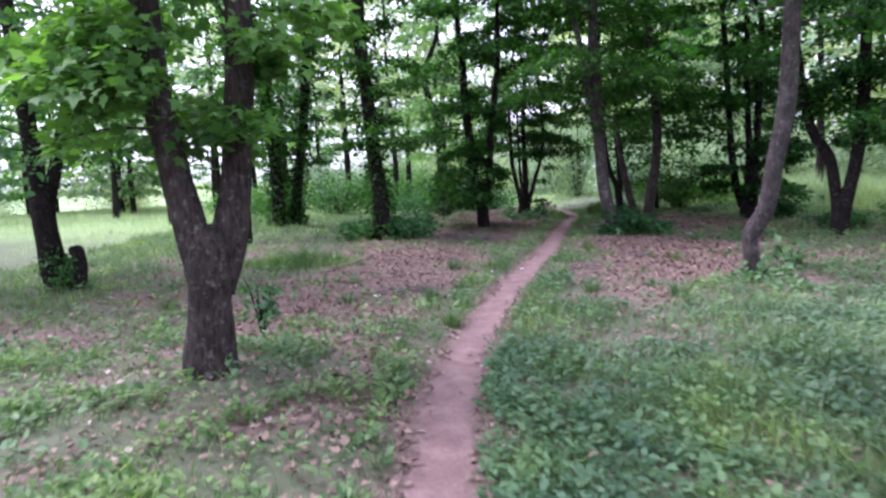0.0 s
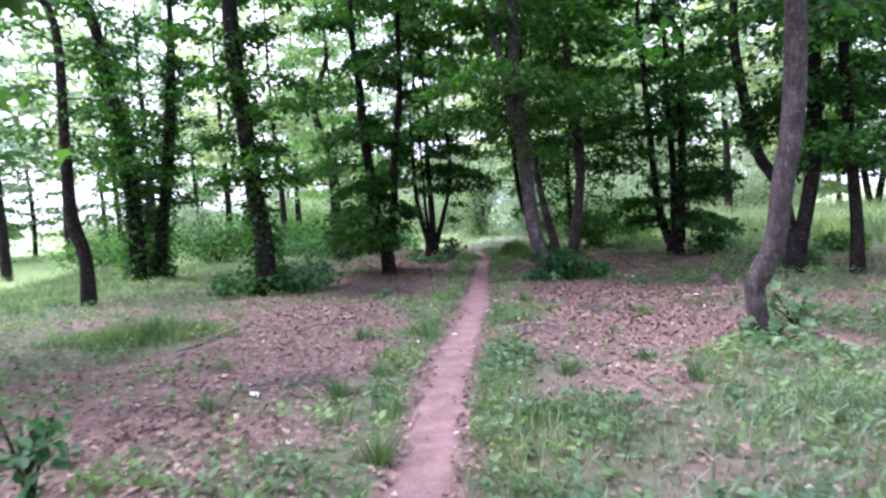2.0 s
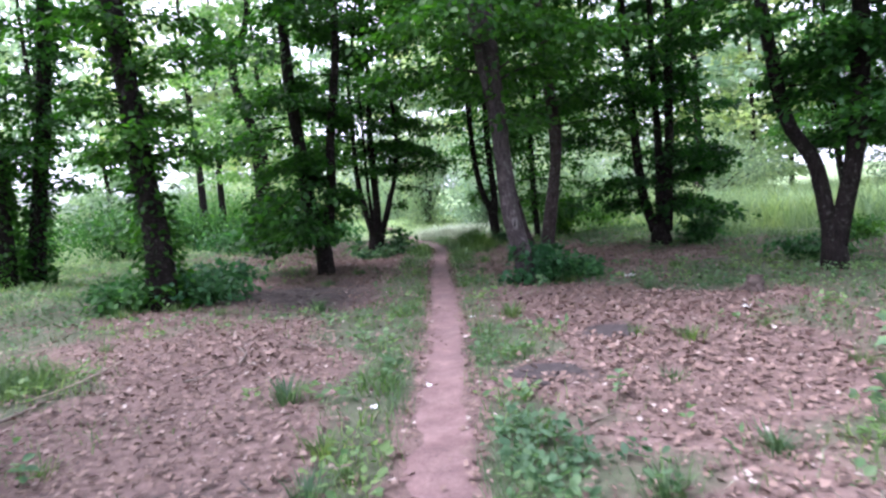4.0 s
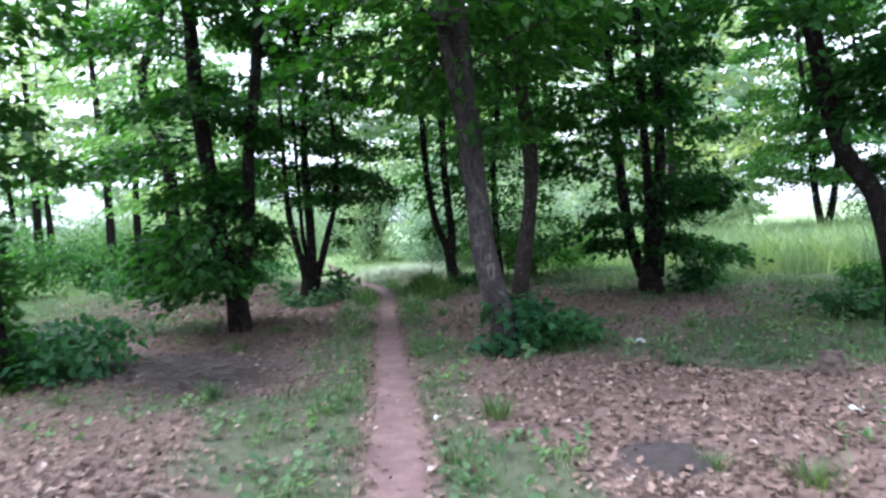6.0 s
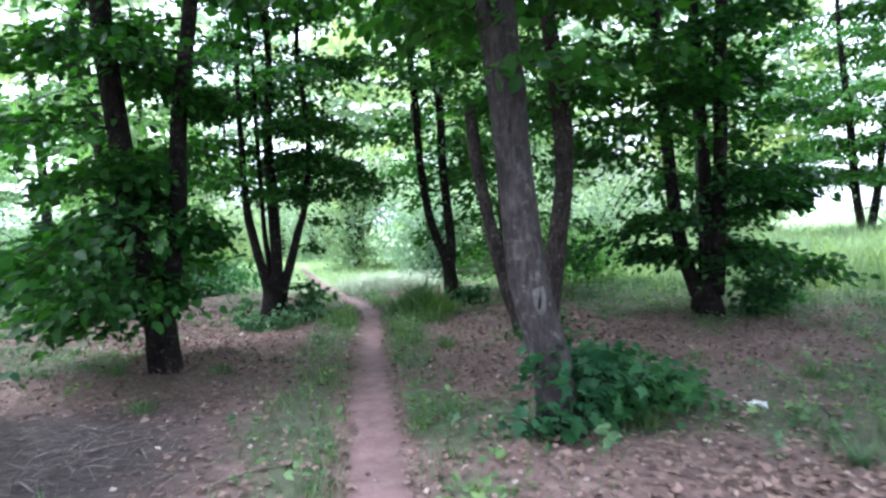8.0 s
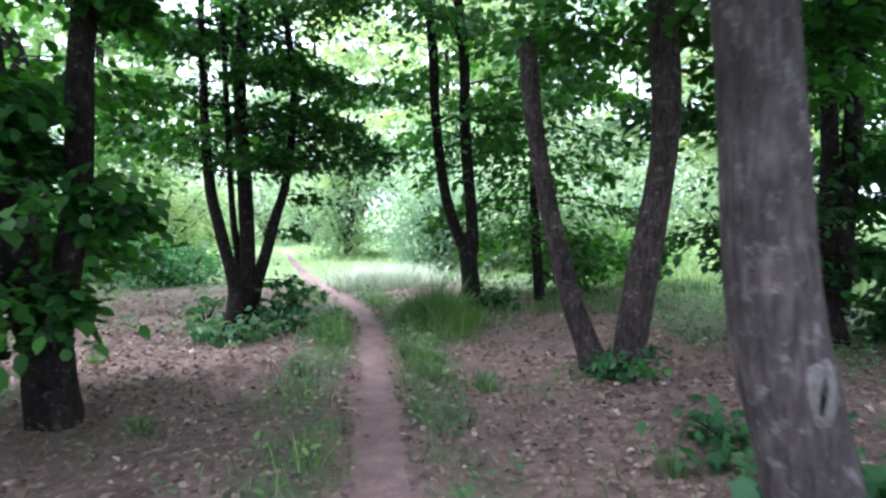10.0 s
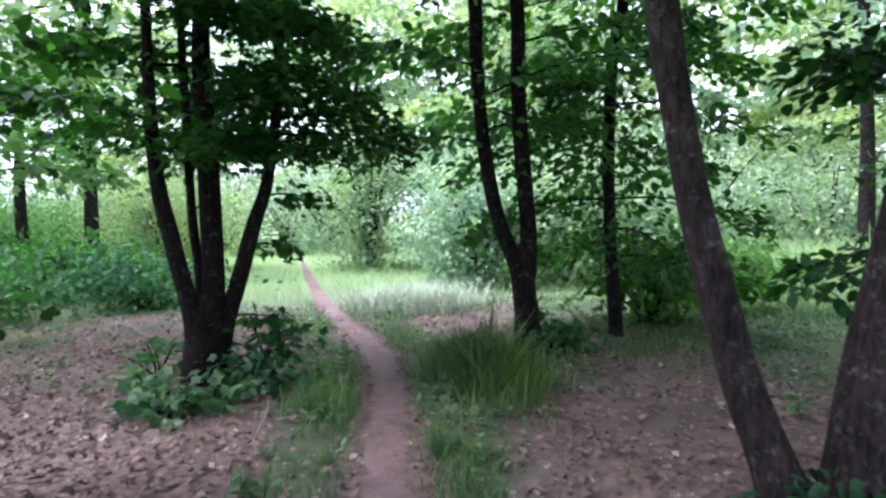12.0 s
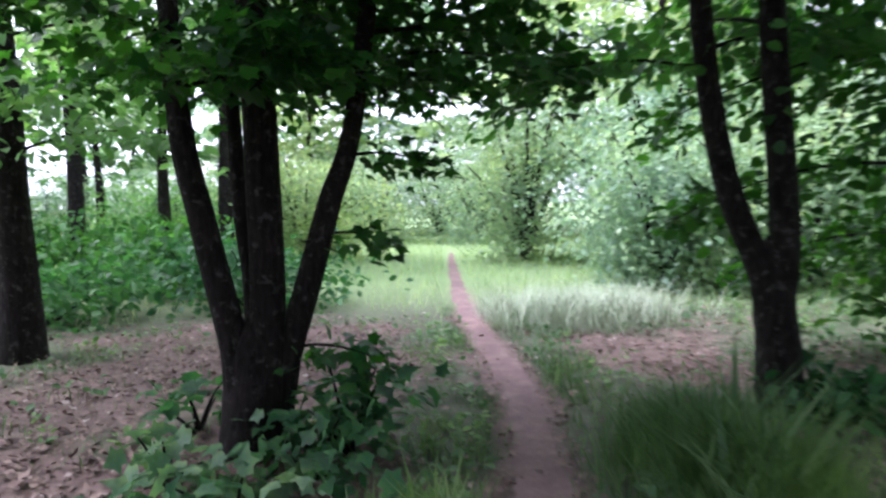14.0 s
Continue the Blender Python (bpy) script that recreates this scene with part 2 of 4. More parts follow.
# leaf outlines: long axis x from the stalk, y across, z the fold
KITE = (np.array([(0, 0, 0), (0.45, 0.36, 0.1), (1, 0, -0.06), (0.45, -0.36, 0.1)]), np.array([(0, 2, 1), (0, 3, 2)]))
OVAL = (np.array([(0, 0, 0), (0.28, 0.3, 0.07), (0.68, 0.28, 0.05), (1, 0, -0.1), (0.68, -0.28, 0.05), (0.28, -0.3, 0.07)]), np.array([(0, 2, 1), (0, 3, 2), (0, 4, 3), (0, 5, 4)]))
LOBED = (np.array([(0.0, 0, 0), (0.02, 0.3, 0.02), (0.22, 0.28, 0.06), (0.38, 0.55, 0.0), (0.55, 0.24, 0.05), (1.0, 0.0, -0.12), (0.55, -0.24, 0.05), (0.38, -0.55, 0.0), (0.22, -0.28, 0.06), (0.02, -0.3, 0.02), (0.3, 0, -0.02)]),
         np.array([(10, i, i - 1) for i in range(1, 10)] + [(10, 0, 9)]))
THIN = (np.array([(0, 0.014, 0), (0, -0.014, 0), (0.5, 0.011, 0.06), (0.5, -0.011, 0.06), (1, 0, -0.1)]), np.array([(0, 1, 3), (0, 3, 2), (2, 3, 4)]))
FINE = (np.array([(0, 0.007, 0), (0, -0.007, 0), (0.5, 0.006, 0.08), (0.5, -0.006, 0.08), (1, 0, -0.14)]), np.array([(0, 1, 3), (0, 3, 2), (2, 3, 4)]))
HAIR = (np.array([(0, 0.004, 0), (0, -0.004, 0), (0.6, 0.004, 0.05), (0.6, -0.004, 0.05), (0.85, 0.012, 0.0), (1, 0, -0.06)]), np.array([(0, 1, 3), (0, 3, 2), (2, 3, 4), (3, 5, 4)]))
CURLED = (np.array([(0, 0, 0), (0.1, 0.2, 0.14), (0.35, 0.42, 0.2), (0.5, 0.2, 0.05), (1.0, 0.06, 0.22), (0.55, -0.25, 0.06), (0.3, -0.38, 0.22), (0.08, -0.18, 0.12)]), np.array([(0, 3, 2), (0, 2, 1), (0, 4, 3), (0, 5, 4), (0, 6, 5), (0, 7, 6)]))
BLADE = (np.array([(0, 0.03, 0), (0, -0.03, 0), (0.5, 0.022, 0.06), (0.5, -0.022, 0.06), (1, 0, -0.08)]), np.array([(0, 1, 3), (0, 3, 2), (2, 3, 4)]))


def unit(a):
    return a / (np.linalg.norm(a, axis=1)[:, None] + 1e-9)


def scatter(name, shape, at, along, normal, size, mat):
    """Many small leaves or blades as one mesh."""
    tv, tf = shape
    a = unit(along)
    b = unit(np.cross(normal, a))
    c = np.cross(a, b)
    v = at[:, None] + size[:, None, None] * (tv[None, :, 0:1] * a[:, None] + tv[None, :, 1:2] * b[:, None] + tv[None, :, 2:3] * c[:, None])
    f = tf[None] + (np.arange(len(at)) * len(tv))[:, None, None]
    return flat_mesh(name, v.reshape(-1, 3), f.reshape(-1, 3), mat)


# ---- lie of the land ----
PATH_LINE = spline([(-0.35, -6), (-0.25, -2), (-0.1, 2.0), (0.02, 4.4), (0.33, 6.4), (0.95, 8.9), (1.66, 11.4), (2.28, 13.8), (3.15, 17.3), (3.72, 19.5), (4.13, 21.2), (4.28, 22.6), (4.32, 24.6), (4.45, 27), (4.75, 30.5), (5.3, 36)], 240)


def path_x(y):
    return np.interp(y, PATH_LINE[:, 1], PATH_LINE[:, 0])


def path_half(y):
    return np.interp(y, [0, 15, 20, 26, 31, 36], [0.195, 0.2, 0.165, 0.15, 0.11, 0.06])


def bump2(x, y, cx, cy, rx, ry):
    return np.exp(-((x - cx) / rx) ** 2 - ((y - cy) / ry) ** 2)


def height(x, y):
    h = 0.025 * np.sin(1.3 * x + 0.7 * y) + 0.02 * np.sin(2.1 * y - 0.9 * x + 1.0) + 0.012 * np.sin(4.3 * x + 3.1 * y)
    h = h * np.clip(np.abs(x - path_x(y)) / 0.8, 0.15, 1)
    return h + 0.1 * bump2(x, y, -1.8, 4.6, 1.1, 1.2) - 0.02 * bump2(x, path_x(y) * 0, path_x(y), 0, 0.3, 1)


ZONES = [(3.4, 4.0, 2.3, 3.0, 0.8), (-2.0, 1.5, 2.6, 2.0, 0.3), (-2.6, 11.6, 1.1, 0.7, 0.9), (-6.5, 8, 3, 5, 0.45), (8.5, 8, 3, 4, 0.5), (6.9, 13.1, 1.5, 1.2, 0.9),
         (-7.5, 22, 5.0, 8, 1.0), (11.5, 22, 4, 5, 1.0), (3.1, 10.2, 1.3, 1.7, -0.6), (-1.0, 8.0, 1.6, 2.2, 0.06), (4.5, 12.2, 1.5, 1.1, -0.7), (0.2, 16.3, 1.4, 1.1, -0.7),
         (1.5, 19.6, 0.9, 1.4, -0.7), (5.3, 16.4, 1.3, 1.7, -0.6), (6.2, 19.4, 1.6, 1.5, -0.4), (1.2, 22.4, 1.6, 1.2, -0.3), (5.7, 23.0, 0.6, 0.5, -0.5), (8.2, 16.6, 1.3, 1.1, -0.4),
         (-0.5, 12.0, 1.2, 1.1, -0.8), (2.4, 11.1, 0.6, 1.2, 0.95), (3.8, 10.3, 0.5, 0.4, 0.35), (5.8, 12.9, 0.7, 0.7, 0.5), (3.85, 13.0, 0.9, 0.6, -0.5), (-1.6, 9.6, 1.4, 1.2, -0.35), (0.95, 12.6, 0.35, 1.6, 0.5)]


def green(x, y):
    """How grassy the ground is, about 0 to 1.3."""
    g = 0.36 - 0.1 * bump2(x, y, 0, 9.5, 5, 3.5) + 0.32 * np.sin(1.7 * x + 2.3 * np.sin(0.9 * y)) * np.sin(1.9 * y + 1.1 * np.sin(1.3 * x)) + 0.12 * np.sin(5.1 * x + 2 * y) * np.sin(4.3 * y - x)
    for cx, cy, rx, ry, k in ZONES:
        g = g + k * bump2(x, y, cx, cy, rx, ry)
    d = np.abs(x - path_x(y))
    g = g + 0.45 * np.exp(-((d - 0.5) / 0.25) ** 2) * np.clip((y - 5) / 4, 0, 1) + np.clip((y - 24.5) / 2.5, 0, 1)
    far = np.clip((np.hypot(x - 2, y - 12) - 17) / 4, 0, 1)
    g = g - 0.8 * ashes(x, y)
    return np.clip(g + far, 0, 1.4) * np.clip((d - path_half(y)) / 0.12, 0, 1)


def ashes(x, y):
    """Dark, trampled or burnt spots."""
    return (1.0 * bump2(x, y, 0.0, 16.1, 1.1, 0.7) + 1.0 * bump2(x, y, 0.7, 15.1, 0.8, 0.8) + 1.4 * bump2(x, y, 3.25, 11.15, 0.28, 0.28) + 0.9 * bump2(x, y, 2.35, 9.9, 0.22, 0.14) + 1.0 * bump2(x, y, -0.55, 8.65, 0.42, 0.2)
            + 1.1 * bump2(x, y, 2.1, 10.15, 0.27, 0.24) + 0.6 * bump2(x, y, 5.6, 19.0, 0.7, 0.5))


def make_ground():
    def axis(lo, hi, step):
        core = np.arange(lo, hi + step / 2, step)
        grow = step * np.cumsum(1.28 ** np.arange(1, 33))
        return np.concatenate([lo - grow[::-1], core, hi + grow])
    xs, ys = axis(-12, 17, 0.2), axis(-5, 34, 0.2)
    x, y = np.meshgrid(xs, ys, indexing="ij")
    near = (np.hypot(x - 2, y - 12) < 60)
    z = np.where(near, height(x, y), 0)
    k = len(ys)
    i, j = np.meshgrid(np.arange(len(xs) - 1), np.arange(k - 1), indexing="ij")
    a = (i * k + j).ravel()
    me = flat_mesh("ground", np.stack([x, y, z], -1).reshape(-1, 3), np.stack([a, a + k, a + k + 1, a + 1], 1), SOIL, True)
    me.attributes.new("green", "FLOAT", "POINT").data.foreach_set("value", green(x, y).astype(np.float32).ravel())
    # mask of the daylight-paled green: all round the wood and two meadow spots
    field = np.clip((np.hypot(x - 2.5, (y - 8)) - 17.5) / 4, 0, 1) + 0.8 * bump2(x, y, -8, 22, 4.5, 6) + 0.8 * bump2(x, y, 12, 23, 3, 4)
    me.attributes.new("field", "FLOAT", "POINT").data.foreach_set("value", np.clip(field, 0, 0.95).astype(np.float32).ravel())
    ash = ashes(x, y)
    me.attributes.new("ash", "FLOAT", "POINT").data.foreach_set("value", np.clip(1.3 * ash - 0.15, 0, 0.92).astype(np.float32).ravel())
    return tagged(new("ground", me), "woodland soil with grass, moss and dead leaves", "ground", kind="structure")


def make_path():
    rng = np.random.default_rng(3)
    n, m = 700, 9
    y = np.linspace(-5.5, 35.5, n)
    wob = lambda s: np.interp(y, np.linspace(-6, 36, 190), s)
    left, right = 1 + wob(rng.normal(0, 0.22, 190)), 1 + wob(rng.normal(0, 0.22, 190))
    u = np.linspace(-1, 1, m)[None]
    half = path_half(y)[:, None] * np.where(u < 0, left[:, None], right[:, None])
    x = path_x(y)[:, None] + u * half
    yy = np.repeat(y[:, None], m, 1)
    z = height(x, yy) + 0.014 * (1 - np.abs(u) ** 4) - 0.004 + rng.normal(0, 0.002, x.shape)
    a = (np.arange(n - 1)[:, None] * m + np.arange(m - 1)[None]).ravel()
    me = flat_mesh("footpath", np.stack([x, yy, z], -1).reshape(-1, 3), np.stack([a, a + 1, a + m + 1, a + m], 1), PATH, True)
    return tagged(new("footpath", me), "narrow trodden footpath of pinkish bare earth", "footpath", kind="structure")


make_ground()
make_path()


# ---- trees ----
def leaf_cloud(rng, name, pos, out, size, mat, shape, droop=0.35, tilt=0.45):
    n = len(pos)
    along = unit(out) + rng.normal(0, 0.5, (n, 3)) - np.array([0, 0, droop])
    normal = np.array([0, 0, 1.0]) + rng.normal(0, tilt, (n, 3))
    return scatter(name, shape, pos, along, normal, size * rng.uniform(0.65, 1.25, n), mat)


def tree(name, at, stems, label, seed, leaves=6000, low=1.5, top=9.0, reach=1.8, limbs=26, leaf=0.12, mat=None, wood=None, shape=OVAL, ivy=0, category="tree", rise=0.35, lean_out=(0, 0), clear=(0, 0), spread_up=1.2, high=10, boughs=(), group=""):
    """stems: first the trunk, then what forks from it, each as rows of (x, y, z, radius) from the foot."""
    rng = np.random.default_rng(seed)
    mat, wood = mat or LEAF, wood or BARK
    foot = (at[0], at[1], float(height(np.array(at[0]), np.array(at[1]))))
    t = thing(name, foot, label, category, group)
    tops, bearers = [], []
    for k, rows in enumerate(stems):
        rows = [[a, b, c, 0.86 * r] for a, b, c, r in rows]
        if k == 0:
            x, y, z, r = rows[0]
            rows = [[x, y, -0.2, r * 1.32], [x, y, 0.03, r * 1.12]] + [q for q in rows if q[2] > 0.12]
        if k > 0 or len(stems) == 1:
            a, b = np.array(rows[-2]), np.array(rows[-1])
            slope = (b - a)[:3] / max(b[2] - a[2], 0.1)
            z0, z1 = b[2], top * rng.uniform(0.88, 1.05)
            for f in (0.33, 0.66, 1.0):
                dz = (z1 - z0) * f
                rows.append([b[0] + slope[0] * dz * 0.6 + rng.normal(0, 0.12), b[1] + slope[1] * dz * 0.6 + rng.normal(0, 0.12), z0 + dz, b[3] * (1 - 0.8 * f)])
            tops.append(np.array(rows))
        wooden = piece("trunk" if k == 0 else "stem", tube(rng, "trunk" if k == 0 else "stem", rows, wood, 14 if rows[0][3] > 0.1 else 10, 40), t)
        if k > 0 or len(stems) == 1:
            bearers.append(wooden)
    pos, out = [], []
    each = max(1, leaves // limbs)
    for k in range(limbs):
        rows = spline(tops[k % len(tops)], 60)
        z = low + (top - low) * ((k + rng.uniform(0, 1)) / limbs) ** spread_up
        i = int(np.argmin(np.abs(rows[:, 2] - z)))
        p, r = rows[i, :3], rows[i, 3]
        az = k * 2.4 + rng.uniform(-0.5, 0.5)
        length = reach * rng.uniform(0.65, 1.2) * (1 - 0.45 * max(0, (z - 0.55 * top) / (0.45 * top)))
        d = np.array([math.cos(az) + lean_out[0], math.sin(az) + lean_out[1], 0])
        d /= np.linalg.norm(d) + 1e-6
        length *= 1 - 0.8 * max(0.0, d[0] * clear[0] + d[1] * clear[1])
        up = rise * rng.uniform(0.3, 1.6)
        line = [(*(p + d * length * f + np.array([0, 0, length * (up * f - 0.32 * f * f)])), max(0.006, min(r * 0.4, 0.017) * (1 - 0.85 * f))) for f in (0, 0.35, 0.7, 1.0)]
        piece("branch", tube(rng, "branch", line, wood, 5, 9, 0.05), bearers[k % len(tops)])
        c = spline(line, 40)[:, :3]
        u = rng.beta(1.7, 1.1, each)
        base = c[(u * 39).astype(int)]
        q = np.array([-d[1], d[0], 0])
        w = rng.normal(0, 0.27, each) * length * (1.15 - 0.6 * u)
        spray = base + q * w[:, None] + np.stack([rng.normal(0, 0.06, each), rng.normal(0, 0.06, each), rng.normal(0, 0.07, each) - 0.25 * np.abs(w)], 1)
        pos.append(spray)
        out.append(d + q * (np.sign(w) * 0.8)[:, None])
    for z, az, length, count in boughs:
        rows = spline(tops[-1] if math.cos(radians(az)) > 0 else tops[0], 60)
        i = int(np.argmin(np.abs(rows[:, 2] - z)))
        d = np.array([math.cos(radians(az)), math.sin(radians(az)), 0])
        line = [(*(rows[i, :3] + d * length * f + np.array([0, 0, length * (0.22 * f - 0.34 * f * f)])), 0.012 * (1 - 0.8 * f)) for f in (0, 0.35, 0.7, 1.0)]
        piece("branch", tube(rng, "branch", line, wood, 5, 9, 0.05), bearers[-1] if math.cos(radians(az)) > 0 else bearers[0])
        u = rng.beta(1.8, 1.0, count)
        q = np.array([-d[1], d[0], 0])
        w = rng.normal(0, 0.22, count) * length
        pos.append(spline(line, 40)[:, :3][(u * 39).astype(int)] + q * w[:, None] + rng.normal(0, 0.05, (count, 3)) - np.array([0, 0, 0.3]) * np.abs(w)[:, None])
        out.append(d + q * (np.sign(w) * 0.7)[:, None])
    if ivy:
        rows = spline(tops[0], 80)
        i = rng.integers(2, 52, ivy)
        az = rng.uniform(0, 6.28, ivy)
        d = np.stack([np.cos(az), np.sin(az), np.zeros(ivy)], 1)
        pos.append(rows[i, :3] + d * (rows[i, 3] + np.abs(rng.normal(0, 0.1, ivy)))[:, None] + np.array([0, 0, 1]) * rng.normal(0, 0.08, ivy)[:, None])
        out.append(d)
    # high boughs, mostly above the view, added to shade the ground and trunks
    if high:
        canopy, away = [], []
        for k in range(high):
            rows = spline(tops[k % len(tops)], 60)
            i = int(60 * rng.uniform(0.86, 0.99))
            az, length = k * 2.4 + rng.uniform(-0.5, 0.5), rng.uniform(1.8, 3.6)
            d = np.array([math.cos(az), math.sin(az), 0])
            line = [(*(rows[i, :3] + d * length * f + np.array([0, 0, length * (0.55 * f - 0.2 * f * f)])), 0.03 * (1 - 0.8 * f)) for f in (0, 0.35, 0.7, 1.0)]
            piece("branch", tube(rng, "branch", line, wood, 5, 7, 0.05), bearers[k % len(tops)])
            c = spline(line, 40)[:, :3]
            u = rng.beta(1.5, 1.0, 380)
            canopy.append(c[(u * 39).astype(int)] + rng.normal(0, 1, (380, 3)) * np.array([0.55, 0.55, 0.25]))
            away.append(np.repeat(d[None], 380, 0))
        piece("upper_crown", leaf_cloud(rng, "upper_crown", np.vstack(canopy), np.vstack(away), 0.2, mat, KITE), t)
    pos, out = np.vstack(pos), np.vstack(out)
    piece("crown", leaf_cloud(rng, "crown", pos, out, leaf, mat, shape), t)
    return t


tree("forked_tree", (-1.69, 4.78), [
    [(-0.03, 0, 0.00, 0.2), (0, 0, 0.50, 0.19), (0.02, 0.01, 0.73, 0.215), (0.03, 0.01, 0.95, 0.19), (0.03, 0.02, 1.07, 0.05)],
    [(0, 0, 0.58, 0.13), (-0.08, 0, 0.93, 0.135), (-0.13, -0.02, 1.23, 0.135), (-0.19, -0.04, 1.58, 0.13), (-0.25, -0.06, 2.03, 0.12), (-0.28, -0.07, 2.68, 0.11)],
    [(0.06, 0.02, 0.58, 0.13), (0.14, 0.04, 0.93, 0.145), (0.2, 0.06, 1.23, 0.14), (0.24, 0.09, 1.58, 0.132), (0.28, 0.12, 2.03, 0.122), (0.31, 0.14, 2.63, 0.112)]],
    "thick grey-brown tree forking low into two stems", 11, high=4, leaves=8500, low=1.75, top=8, reach=1.15, limbs=34, leaf=0.1, lean_out=(-0.4, -0.1), clear=(0.2, 0.8), shape=LOBED, mat=LEAF_LIT,
    boughs=[(1.8, -75, 0.5, 110), (2.05, -100, 0.55, 130), (2.25, 185, 0.9, 140), (2.3, -60, 0.55, 130), (1.95, 235, 0.6, 130), (1.7, 100, 0.5, 50), (2.45, -110, 0.6, 130), (2.15, 250, 0.5, 110), (2.4, 260, 0.6, 130), (1.75, 200, 0.7, 90)])
IVY_FOOTED = tree("ivy_footed_tree", (-5.7, 9.8), [
    [(0, 0, 0, 0.2), (-0.06, -0.03, 0.7, 0.2), (-0.08, -0.04, 1.4, 0.17), (-0.06, -0.03, 1.6, 0.05)],
    [(-0.08, -0.04, 1.2, 0.15), (-0.14, -0.08, 2.35, 0.14), (-0.23, -0.13, 4.1, 0.12)],
    [(-0.05, 0, 1.2, 0.12), (0.2, 0.12, 2.2, 0.105), (0.5, 0.3, 3.8, 0.095)]],
    "dark forked tree with leafy growth round its foot", 12, high=4, leaves=11000, low=1.8, top=8.5, reach=2.6, limbs=44, wood=BARK_DARK, mat=LEAF_MID)
piece("broken_stub", tube(np.random.default_rng(6), "broken_stub", [(0.2, -0.05, -0.1, 0.11), (0.36, -0.06, 0.12, 0.1), (0.4, -0.07, 0.4, 0.09), (0.34, -0.06, 0.62, 0.085), (0.33, -0.06, 0.66, 0.05)], BARK_DARK, 10, 20, 0.14), IVY_FOOTED, "short broken stub beside the trunk")
tree("slender_tree", (-4.75, 16.2), [[(0, 0, 0, 0.15), (0, 0, 0.87, 0.145), (-0.15, -0.05, 1.7, 0.14), (-0.16, -0.05, 2.8, 0.12), (-0.13, -0.04, 5.1, 0.1)]],
    "slender dark tree with a sparse crown", 13, high=2, leaves=2600, low=2.6, top=8, reach=1.6, wood=BARK_DARK)
tree("leaning_tree", (4.0, 8.65), [[(0.05, -0.02, 0, 0.12), (-0.01, 0, 0.5, 0.115), (0.05, -0.02, 0.66, 0.13), (0.16, -0.07, 0.94, 0.128), (0.25, -0.11, 1.53, 0.124), (0.35, -0.16, 2.24, 0.118), (0.4, -0.18, 3.48, 0.11)]],
    "leaning pale grey tree with a crooked foot", 14, high=4, leaves=3000, low=3.2, top=8, reach=1.8, wood=BARK_PALE)
tree("bent_tree", (7.7, 13.0), [
    [(0.04, -0.04, 0, 0.2), (0.03, -0.03, 0.4, 0.18), (0.04, -0.03, 0.65, 0.12), (0.04, -0.03, 0.8, 0.03)],
    [(0, 0, 0.3, 0.14), (-0.03, 0.02, 0.75, 0.125), (-0.13, 0.12, 1.49, 0.122), (-0.37, 0.32, 2.06, 0.108), (-0.51, 0.44, 2.9, 0.1), (-0.64, 0.55, 4.2, 0.09)],
    [(0.06, -0.05, 0.3, 0.14), (0.13, -0.11, 0.8, 0.14), (0.26, -0.22, 1.9, 0.135), (0.28, -0.25, 3.17, 0.128), (0.3, -0.26, 4.05, 0.122)]],
    "dark tree with one bent and one straight stem", 15, high=7, leaves=9500, low=2.6, top=9, reach=1.7, wood=BARK_DARK)
tree("shady_tree", (8.35, 12.3), [[(0, 0, 0, 0.12), (0.0, 0.02, 1.0, 0.11), (-0.06, 0.05, 2.2, 0.1), (-0.1, 0.1, 3.8, 0.09)]],
    "slender dark tree with heavy hanging foliage", 27, high=7, leaves=11000, low=1.7, top=8.5, reach=1.5, limbs=34, wood=BARK_DARK, rise=0.15)
BROAD = tree("broad_tree", (3.5, 14.3), [
    [(0.14, -0.06, 0, 0.18), (0.1, -0.04, 0.41, 0.168), (-0.04, 0.02, 1.12, 0.15), (-0.09, 0.04, 1.82, 0.14), (-0.12, 0.05, 2.3, 0.145), (-0.13, 0.06, 2.5, 0.12), (-0.14, 0.06, 2.62, 0.04)],
    [(-0.1, 0.05, 1.9, 0.12), (-0.12, 0.06, 2.4, 0.128), (-0.13, 0.08, 2.8, 0.128), (-0.17, 0.09, 3.4, 0.125), (-0.2, 0.12, 3.9, 0.12)],
    [(-0.12, 0.03, 2.0, 0.07), (-0.2, 0.02, 2.42, 0.078), (-0.3, 0.0, 2.9, 0.075), (-0.42, -0.02, 3.5, 0.07), (-0.5, -0.04, 4.0, 0.066)]],
    "tall smooth grey-brown tree with a pale scar low on it", 16, leaves=14000, low=2.8, top=9.5, reach=1.9, limbs=40, leaf=0.12, wood=BARK_PALE, boughs=[(2.35, -60, 0.8, 110), (2.7, 200, 0.8, 110)])


